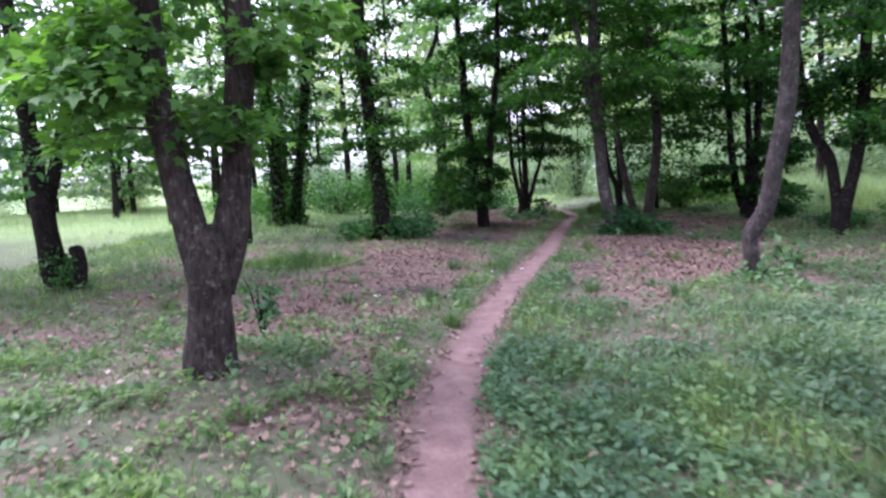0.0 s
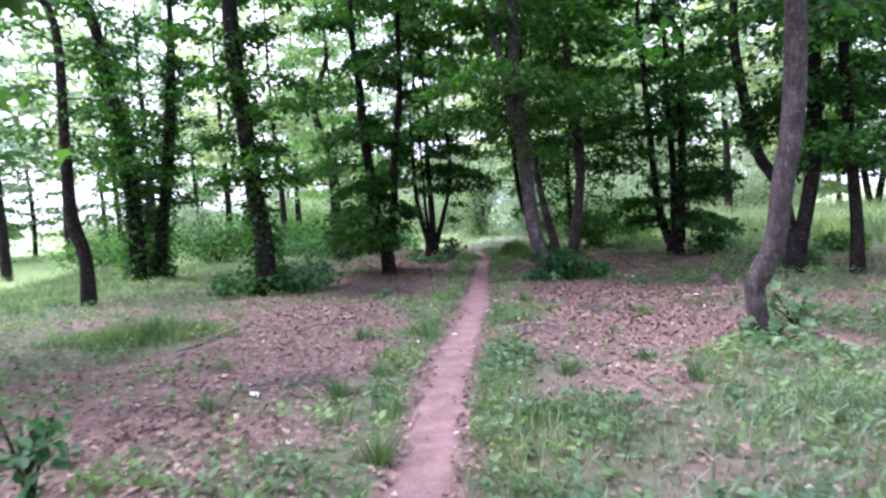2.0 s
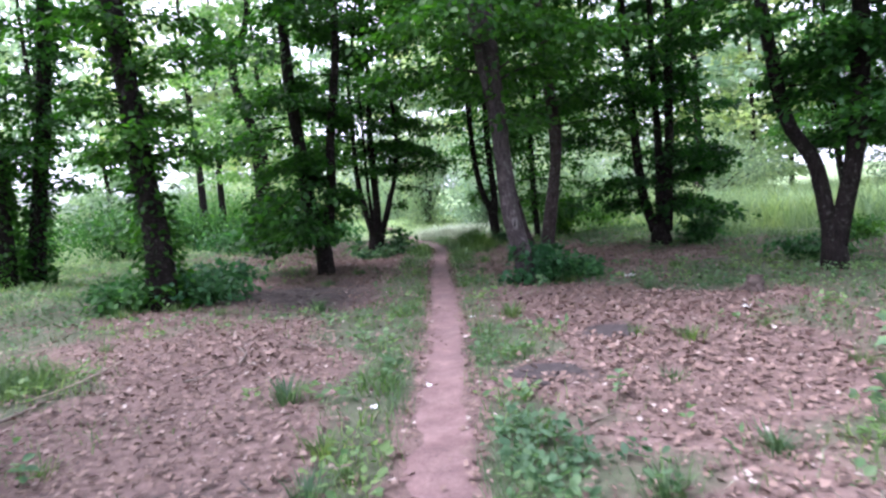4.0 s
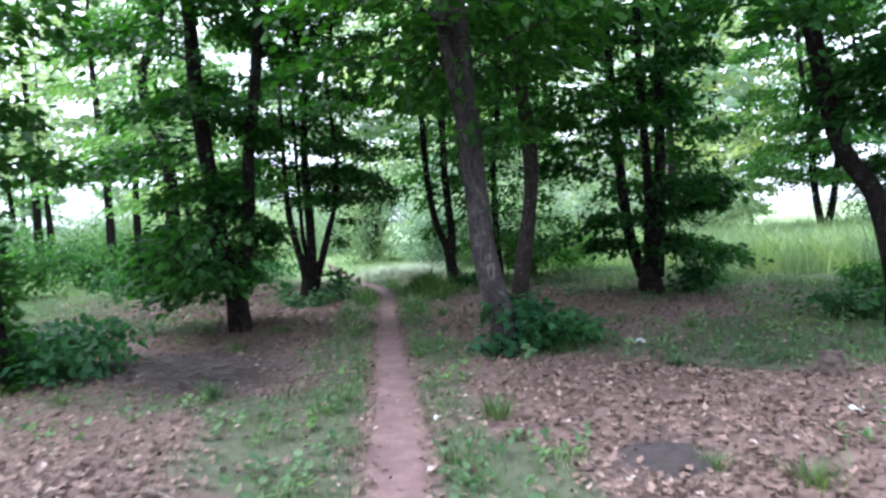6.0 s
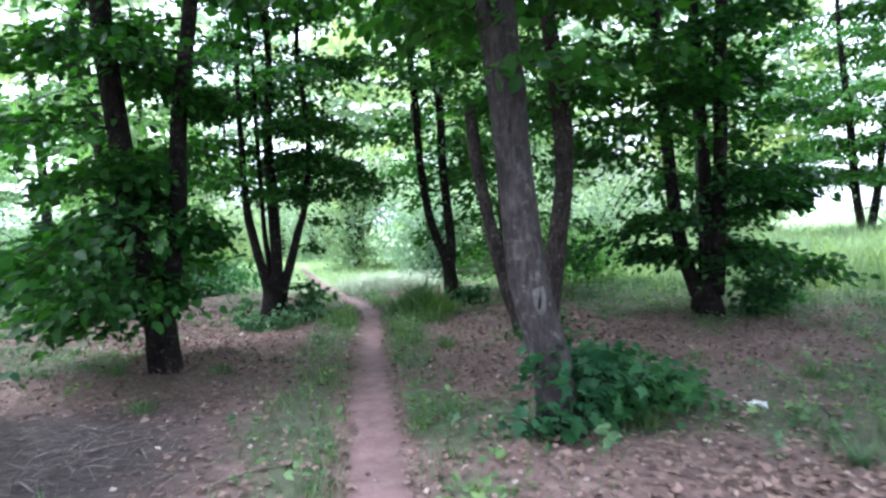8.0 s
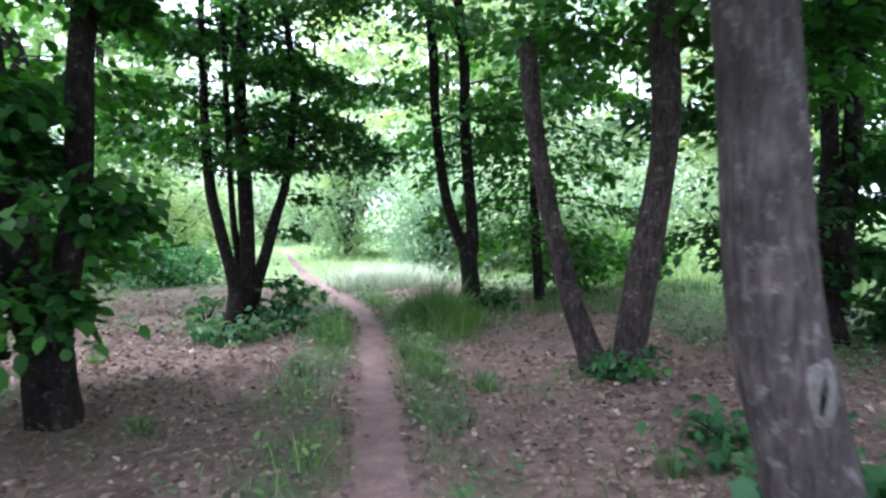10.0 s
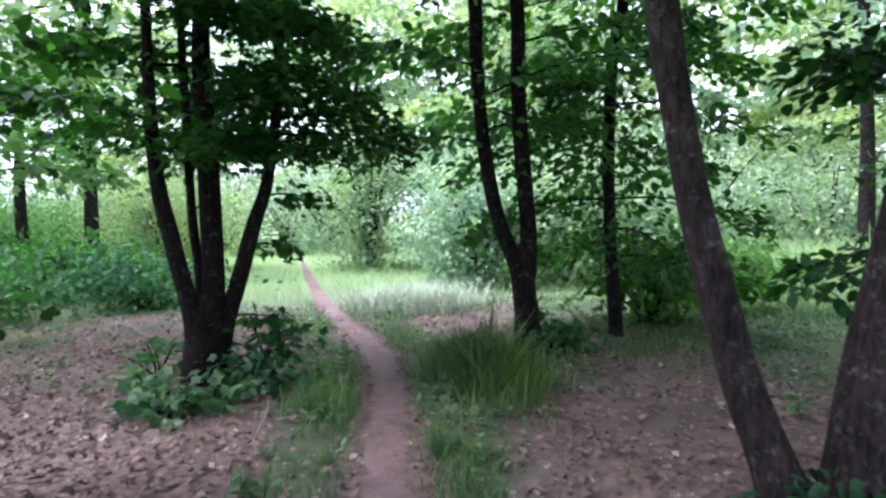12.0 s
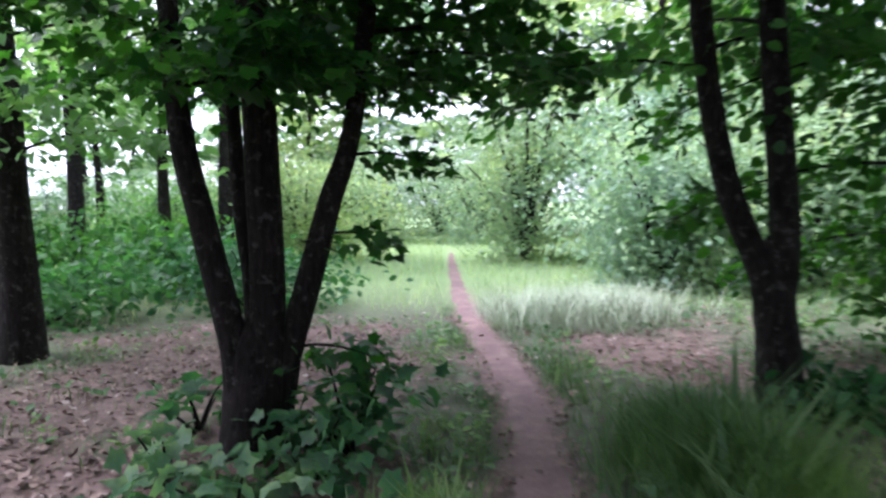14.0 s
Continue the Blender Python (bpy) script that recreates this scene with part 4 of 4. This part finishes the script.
def edging(x, y):
    d = np.abs(x - path_x(y)) - path_half(y)
    return np.clip(1 - np.abs(d - 0.1) / 0.14, 0, 1) * np.clip(0.35 + 0.9 * np.sin(5.2 * y + 2 * np.sign(x - path_x(y))) * np.sin(2.3 * y + x), 0, 1)


def tufty(x, y):
    return np.clip(green(x, y) * (0.7 + 0.5 * np.sin(7.3 * x + 3 * np.sin(2.1 * y)) * np.sin(6.7 * y + 2.4 * np.sin(1.7 * x))), 0, 1)


grass("short_grass", "short green woodland grass in loose tufts", 101, 230000, (-8, 11, 0, 25), GRASS, tufty, tallness)
grass("near_grass", "dense soft pale green grass beside a footpath", 106, 75000, (0.2, 7, 1.4, 8.2), GRASS, lambda x, y: np.clip(green(x, y) - 0.35, 0, 1), lambda x, y: tallness(x, y) * 1.05)
grass("verge_grass", "broken dark green grass verges along a footpath", 109, 150000, (-1.2, 6, 5, 22), TALL_GRASS, lambda x, y: np.clip(tufty(x, y) - 0.35, 0, 1) * np.exp(-((np.abs(x - path_x(y)) - 0.55) / 0.45) ** 2) * (np.sin(5.3 * x + 2.2 * np.sin(3.1 * y)) * np.sin(4.7 * y + 1.3 * x) > -0.1), lambda x, y: 0.11 + 0.05 * np.sin(6.1 * y + 3 * x), BLADE)
grass("path_edge_grass", "uneven grass tufts leaning over a footpath", 105, 300000, (-1, 5.2, 1, 26), GRASS, lambda x, y: edging(x, y) * 0.8, lambda x, y: 0.12 + 0 * x, THIN)
grass("tall_grass", "tall dark green grass in clumps", 102, 650000, (-4, 8, 9, 26), TALL_GRASS, lambda x, y: np.clip((tallness(x, y) - 0.15) * 5, 0, 1) * (y > 9) * (np.abs(x - path_x(y)) > path_half(y) + 0.03), lambda x, y: tallness(x, y) * 0.9, FINE)
grass("meadow_grass", "meadow grass beyond the trees, paled for open daylight", 103, 120000, (-22, 24, 11, 42), MEADOW, lambda x, y: np.clip(green(x, y) - 0.75, 0, 1) * ((y > 24.3) | (x < -3.5) | (x > 8.5)) * (np.abs(x - path_x(y)) > path_half(y) + 0.04), lambda x, y: 0.24 + 0.1 * bump2(x, y, 5.5, 25.3, 1.0, 0.8), THIN)
grass("tall_meadow", "tall bluish-green meadow grass, paled for open daylight", 108, 60000, (9.5, 24, 14, 28), MEADOW, lambda x, y: np.clip((np.hypot(x - 1, y - 9) - 14.5) / 1.5, 0, 1) * np.clip((x - 10) / 2, 0, 1), lambda x, y: 0.7 + 0.2 * np.sin(1.3 * x + y) * np.sin(0.9 * y), THIN)
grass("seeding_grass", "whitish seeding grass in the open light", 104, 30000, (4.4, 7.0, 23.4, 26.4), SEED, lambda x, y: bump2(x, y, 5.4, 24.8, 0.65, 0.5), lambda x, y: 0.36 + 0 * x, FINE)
grass("seed_heads", "pale hazy seed heads over soft grass", 107, 20000, (0.8, 7.5, 2.6, 8.0), HAZE, lambda x, y: bump2(x, y, 3.6, 5.0, 2.1, 1.5) * 0.8, lambda x, y: 0.17 + 0 * x, HAIR)


def weeds(name, label, seed, n, area, weight, size, mat, shape):
    rng = np.random.default_rng(seed)
    x, y, z = spread(rng, n, *area, weight)
    c = np.repeat(np.stack([x, y, z], 1), 6, 0)
    k = len(c)
    az = rng.uniform(0, 6.28, k)
    out = np.stack([np.cos(az), np.sin(az), rng.uniform(0.0, 0.9, k)], 1)
    rise = np.repeat(size * rng.uniform(0.2, 2.6, len(x)), 6) * rng.uniform(0, 1, k)
    me = scatter(name, shape, c + out * rng.uniform(0, 0.05, k)[:, None] + np.stack([0 * rise, 0 * rise, 0.01 + rise], 1), out, np.array([0, 0, 1.0]) + rng.normal(0, 0.35, (k, 3)), size * rng.uniform(0.6, 1.4, k), mat)
    tagged(new(name, me), label, "weeds", kind="stuff")


weeds("clover_patches", "bluish-green leafy weeds in loose patches", 112, 14000, (0.2, 7, 1.2, 9), lambda x, y: np.clip(green(x, y) - 0.45, 0, 1) * (0.5 + 0.5 * np.sin(4.1 * x + np.sin(3 * y)) * np.sin(3.7 * y)), 0.055, WEED, OVAL)
weeds("ground_weeds", "low broad-leaved weeds covering the ground", 111, 27000, (-8, 11, 0.5, 25), lambda x, y: np.clip(tufty(x, y) * 0.75 - 0.06, 0, 1), 0.058, WEED, OVAL)

weeds("near_weeds", "leafy bluish-green weeds among dead leaves", 113, 6500, (-5, 0.0, 1.2, 6.5), lambda x, y: np.clip(0.25 + 0.9 * np.sin(2.9 * x + 1.7 * np.sin(2.2 * y)) * np.sin(2.6 * y + 1.4 * np.sin(2.3 * x)), 0, 1) * (np.abs(x - path_x(y)) > 0.3) * (np.hypot(x + 1.7, y - 4.8) > 0.28), 0.05, WEED, OVAL)
weeds("verge_weeds", "leafy green weeds thick beside a footpath", 114, 5500, (0.0, 2.6, 1.2, 5.5), lambda x, y: np.clip(1.1 - 0.55 * (x - path_x(y)), 0, 1) * (x > path_x(y) + 0.24) * np.clip(0.6 + 0.6 * np.sin(4.4 * x + y) * np.sin(3.9 * y), 0, 1), 0.048, WEED, OVAL)


def litter():
    rng = np.random.default_rng(121)
    x, y, z = spread(rng, 300000, -7.5, 11, 0.5, 25.5, lambda x, y: np.clip(0.85 - 0.85 * green(x, y), 0.16, 0.8) * np.clip(26.5 - y, 0, 1) * np.clip(1.1 - 1.1 * ashes(x, y), 0.03, 1) * np.where(np.abs(x - path_x(y)) < path_half(y) * 0.8, 0.035, 1))
    k = len(x)
    az = rng.uniform(0, 6.28, k)
    out = np.stack([np.cos(az), np.sin(az), rng.normal(0.1, 0.25, k)], 1)
    me = scatter("fallen_leaves", KITE, np.stack([x, y, z + 0.012 + rng.uniform(0, 0.015, k)], 1), out, np.array([0, 0, 1.0]) + rng.normal(0, 0.3, (k, 3)), 0.02 + 0.052 * rng.uniform(0, 1, k) ** 1.6, LITTER)
    tagged(new("fallen_leaves", me), "dry brown and pinkish leaves strewn on soil", "leaf litter", kind="stuff")


litter()


def debris():
    """Fine dark twigs and crumbled leaves on the trampled spots."""
    rng = np.random.default_rng(125)
    x, y, z = spread(rng, 110000, -2, 5, 7.5, 18, lambda x, y: np.clip(ashes(x, y) - 0.1, 0, 1) * 0.6 * ((y > 13.5) | (x < 0.4)))
    k = len(x)
    az = rng.uniform(0, 6.28, k)
    out = np.stack([np.cos(az), np.sin(az), rng.normal(0.05, 0.12, k)], 1)
    me = scatter("twig_debris", THIN, np.stack([x, y, z + 0.01], 1), out, np.array([0, 0, 1.0]) + rng.normal(0, 0.4, (k, 3)), rng.uniform(0.08, 0.3, k), DEBRIS)
    tagged(new("twig_debris", me), "fine dark twigs and crumbs on trampled earth", "twigs", kind="stuff")


debris()


def hollow(at, rx, ry, seed):
    """A bare, damp, dark hollow: a shallow dished disc with an uneven rim."""
    rng = np.random.default_rng(seed)
    k = 28
    a = np.linspace(0, 2 * np.pi, k, endpoint=False)
    w = 1 + 0.14 * np.sin(2 * a + rng.uniform(0, 6)) + 0.1 * np.sin(5 * a + rng.uniform(0, 6)) + rng.normal(0, 0.04, k)
    rings = [np.stack([at[0] + rx * f * w * np.cos(a), at[1] + ry * f * w * np.sin(a), np.zeros(k)], 1) for f in (1.0, 0.8, 0.45)]
    v = np.vstack(rings + [np.array([[at[0], at[1], 0]])])
    v[:, 2] = height(v[:, 0], v[:, 1]) + np.concatenate([np.full(k, 0.004), np.full(k, 0.02), np.full(k, 0.012), [0.008]])
    f = []
    for q in range(2):
        for i in range(k):
            b, c = q * k + i, q * k + (i + 1) % k
            f += [(b, c, c + k), (b, c + k, b + k)]
    f += [(2 * k + i, 2 * k + (i + 1) % k, 3 * k) for i in range(k)]
    tagged(new("muddy_hollow", flat_mesh("muddy_hollow", v, np.array(f), MUD, True)), "bare dark damp hollow in the leaf litter", "mud", "muddy hollows", "structure")


def stick(at, az, length, thick, seed, label):
    rng = np.random.default_rng(seed)
    z = float(height(np.array(at[0]), np.array(at[1]))) + thick
    rows = [(length * (f - 0.5), rng.normal(0, 0.05) * length, rng.uniform(0, 0.02), thick * (1 - 0.6 * f)) for f in (0, 0.33, 0.66, 1)]
    ob = new("fallen_branch", tube(rng, "fallen_branch", rows, TWIG, 7, 16, 0.12))
    ob.matrix_basis = pose(at[0], at[1], z, 0, 0, az)
    tagged(ob, label, "branch", "sticks on the ground")


for k, (x, y, az, ln, th) in enumerate([(-1.75, 10.9, 62, 0.8, 0.014), (-0.45, 11.2, 40, 0.5, 0.012), (-0.75, 8.5, 5, 0.6, 0.014), (-0.2, 12.0, 80, 1.2, 0.016), (1.2, 13.3, 10, 0.5, 0.01), (0.3, 11.9, 130, 0.7, 0.012), (1.7, 14.5, 20, 0.5, 0.012), (0.9, 15.4, 15, 0.4, 0.01), (2.75, 19.3, 75, 0.45, 0.008), (3.3, 20.0, 4, 0.5, 0.008), (4.3, 8.5, 170, 0.6, 0.018), (2.0, 9.0, 20, 0.3, 0.01)]):
    stick((x, y), az, ln, th, 130 + k, "thin dead stick lying on leaf litter")


def dry_stalk(at, rows, label):
    ob = new("dry_stalk", tube(np.random.default_rng(160), "dry_stalk", rows, STRAW, 6, 12, 0.05))
    ob.location = (at[0], at[1], float(height(np.array(at[0]), np.array(at[1]))))
    tagged(ob, label, "stalk", "dry stalks")


dry_stalk((2.92, 19.55), [(-0.04, 0, -0.01, 0.006), (0.0, 0, 0.08, 0.006), (0.06, 0.01, 0.2, 0.005), (0.07, 0.01, 0.29, 0.004)], "bent pale dry stalk standing in short grass")
dry_stalk((3.2, 19.9), [(-0.14, 0.0, 0.03, 0.006), (-0.02, 0.02, 0.035, 0.006), (0.12, 0.0, 0.03, 0.004)], "pale dry stalk lying among grass")
dry_stalk((-1.5, 11.3), [(-0.35, -0.15, 0.01, 0.009), (-0.1, -0.05, 0.05, 0.008), (0.15, 0.06, 0.12, 0.007), (0.35, 0.12, 0.2, 0.005)], "long pale dry stick propped on leaf litter")


def scrap(at, size, seed):
    rng = np.random.default_rng(seed)
    n = 6
    u, v = np.meshgrid(np.linspace(-1, 1, n), np.linspace(-1, 1, n), indexing="ij")
    z = 0.28 * np.sin(3 * u + seed) * np.cos(2.6 * v) + rng.normal(0, 0.12, u.shape) + 0.4
    top = np.stack([u + rng.normal(0, 0.08, u.shape), v * 0.7, z], -1).reshape(-1, 3) * size
    low = top - np.array([0, 0, 0.004])
    a = (np.arange(n - 1)[:, None] * n + np.arange(n - 1)[None]).ravel()
    q = np.stack([a, a + n, a + n + 1, a + 1], 1)
    ob = new("paper_scrap", flat_mesh("paper_scrap", np.vstack([top, low]), np.vstack([q, q[:, ::-1] + n * n]), PAPER))
    ob.matrix_basis = pose(at[0], at[1], float(height(np.array(at[0]), np.array(at[1]))), 0, 0, rng.uniform(0, 360))
    tagged(ob, "crumpled white scrap of paper on the ground", "litter", "scraps of litter")


for k, (x, y, s) in enumerate([(5.25, 14.2, 0.07), (0.72, 9.75, 0.03), (1.2, 10.2, 0.035), (-0.85, 8.35, 0.05), (4.85, 11.2, 0.06), (2.3, 12.6, 0.035), (0.9, 6.9, 0.025)]):
    scrap((x, y), s, 150 + k)


for k, (x, y, rx, ry) in enumerate([(3.25, 11.15, 0.26, 0.28), (2.12, 10.1, 0.28, 0.24), (-0.55, 8.65, 0.3, 0.14), (1.85, 9.75, 0.14, 0.09)]):
    hollow((x, y), rx, ry, 170 + k)


def stump(at, high, radius, seed):
    rng = np.random.default_rng(seed)
    t = thing("tree_stump", (at[0], at[1], float(height(np.array(at[0]), np.array(at[1])))), "low dark rotten tree stump in the grass", "stump")
    rows = [(0, 0, -0.05, radius * 1.35), (0, 0, 0.05, radius * 1.1), (0.01, 0, high * 0.6, radius), (0.02, 0.01, high, radius * 0.85)]
    piece("trunk", tube(rng, "trunk", rows, DEADWOOD, 12, 14, 0.16), t)
    for a in (0.4, 2.6, 4.5):
        d = np.array([math.cos(a), math.sin(a)])
        piece("root", tube(rng, "root", [(d[0] * radius * f, d[1] * radius * f, z, r) for f, z, r in ((0.5, 0.1, 0.05), (1.3, 0.04, 0.035), (2.3, -0.02, 0.02))], DEADWOOD, 7, 9, 0.1), t)


stump((5.72, 12.13), 0.2, 0.1, 180)


# ---- broader fallen leaves, grass tufts and seedlings on the floor of the wood ----
def broad_litter():
    rng = np.random.default_rng(191)
    spots = [(0.9, 20.6, 1.4, 1.7), (4.0, 12.6, 1.3, 0.8), (3.2, 10.4, 1.2, 1.2), (5.4, 16.6, 1.1, 1.3), (-1.2, 6.6, 1.2, 1.6), (1.4, 18.8, 0.7, 0.9), (-0.4, 12.0, 1.0, 0.9), (4.3, 10.9, 0.8, 0.8), (-1.0, 3.2, 0.9, 1.6)]
    x, y, z = spread(rng, 120000, -4, 8, 1.5, 24, lambda x, y: np.clip(sum(bump2(x, y, *q) for q in spots), 0, 1) * 0.32 * (np.abs(x - path_x(y)) > path_half(y)) * np.clip(1.3 - 1.2 * green(x, y), 0, 1) * np.clip(1.1 - 1.6 * ashes(x, y), 0, 1))
    k = len(x)
    az = rng.uniform(0, 6.28, k)
    out = np.stack([np.cos(az), np.sin(az), rng.normal(0.15, 0.3, k)], 1)
    me = scatter("broad_fallen_leaves", CURLED, np.stack([x, y, z + 0.02 + rng.uniform(0, 0.02, k)], 1), out, np.array([0, 0, 1.0]) + rng.normal(0, 0.24, (k, 3)), rng.uniform(0.045, 0.078, k), LITTER)
    tagged(new("broad_fallen_leaves", me), "curled broad dead leaves lying loosely on soil", "leaf litter", kind="stuff")


broad_litter()


def tuft(seed, blades, tall):
    rng = np.random.default_rng(seed)
    az, far = rng.uniform(0, 6.28, blades), np.abs(rng.normal(0, 0.07, blades))
    foot = np.stack([far * np.cos(az), far * np.sin(az), np.full(blades, -0.015)], 1)
    tip = np.stack([np.cos(az), np.sin(az), rng.uniform(0.8, 3.0, blades)], 1)
    side = np.stack([-np.sin(az), np.cos(az), np.zeros(blades)], 1)
    me = scatter("grass_tuft", BLADE, foot, tip, np.cross(tip, side), tall * rng.uniform(0.5, 1.3, blades), GRASS)
    return tagged(new("grass_tuft", me), "single tuft of green grass in leaf litter", "grass", "grass tufts")


def seedling(seed):
    rng = np.random.default_rng(seed)
    t = thing("seedling", (0, 0, 0), "small broad-leaved seedling on the woodland floor", "plant", "seedlings")
    high = rng.uniform(0.1, 0.2)
    shoot = piece("stem", tube(rng, "stem", [(0, 0, -0.02, 0.004), (0.01, 0, high * 0.5, 0.0035), (0.015, 0.01, high, 0.003)], TWIG, 5, 6, 0.02), t)
    n = 9
    az = np.arange(n) * 2.4
    out = np.stack([np.cos(az), np.sin(az), rng.uniform(0.0, 0.5, n)], 1)
    at = np.stack([0.012 * np.ones(n), 0.005 * np.ones(n), np.linspace(0.35, 1.0, n) * high], 1)
    leaf_pieces(rng, at, out, 0.085, SINGLE_PALE, OVAL, shoot)
    return t


rng = np.random.default_rng(195)
TUFTS = [tuft(196, 110, 0.16), tuft(197, 80, 0.12), tuft(198, 140, 0.2)]
SEEDLINGS = [seedling(199), seedling(200)]
spots = [(0.2, 8.55), (0.42, 8.7), (0.15, 10.15), (1.75, 7.9), (0.9, 10.6), (-0.15, 8.1), (2.6, 8.2), (3.4, 8.3), (0.05, 6.5), (-0.4, 5.6), (2.9, 9.6), (2.7, 12.4), (4.9, 13.1), (2.9, 14.9), (4.1, 17.6), (3.95, 19.0), (1.1, 13.1), (0.7, 14.2)]
while len(spots) < 70:
    x, y = rng.uniform(-3.5, 6.5), rng.uniform(4.5, 20.5)
    if abs(x - float(path_x(y))) > 0.4 and math.hypot(x - 3.5, y - 14.3) > 0.4:
        spots.append((x, y))
for k, (x, y) in enumerate(spots):
    m = pose(x, y, float(height(np.array(x), np.array(y))), 0, 0, rng.uniform(0, 360))
    if k < 3:
        TUFTS[k].matrix_basis = m
    elif k % 3 == 2 and k > 20:
        copy_thing(SEEDLINGS[k % 2], m)
    else:
        copy_thing(TUFTS[k % 3], m)
for ob, (x, y) in zip(SEEDLINGS, [(2.3, 9.3), (-1.3, 9.4)]):
    ob.matrix_basis = pose(x, y, float(height(np.array(x), np.array(y))), 0, 0, 40)
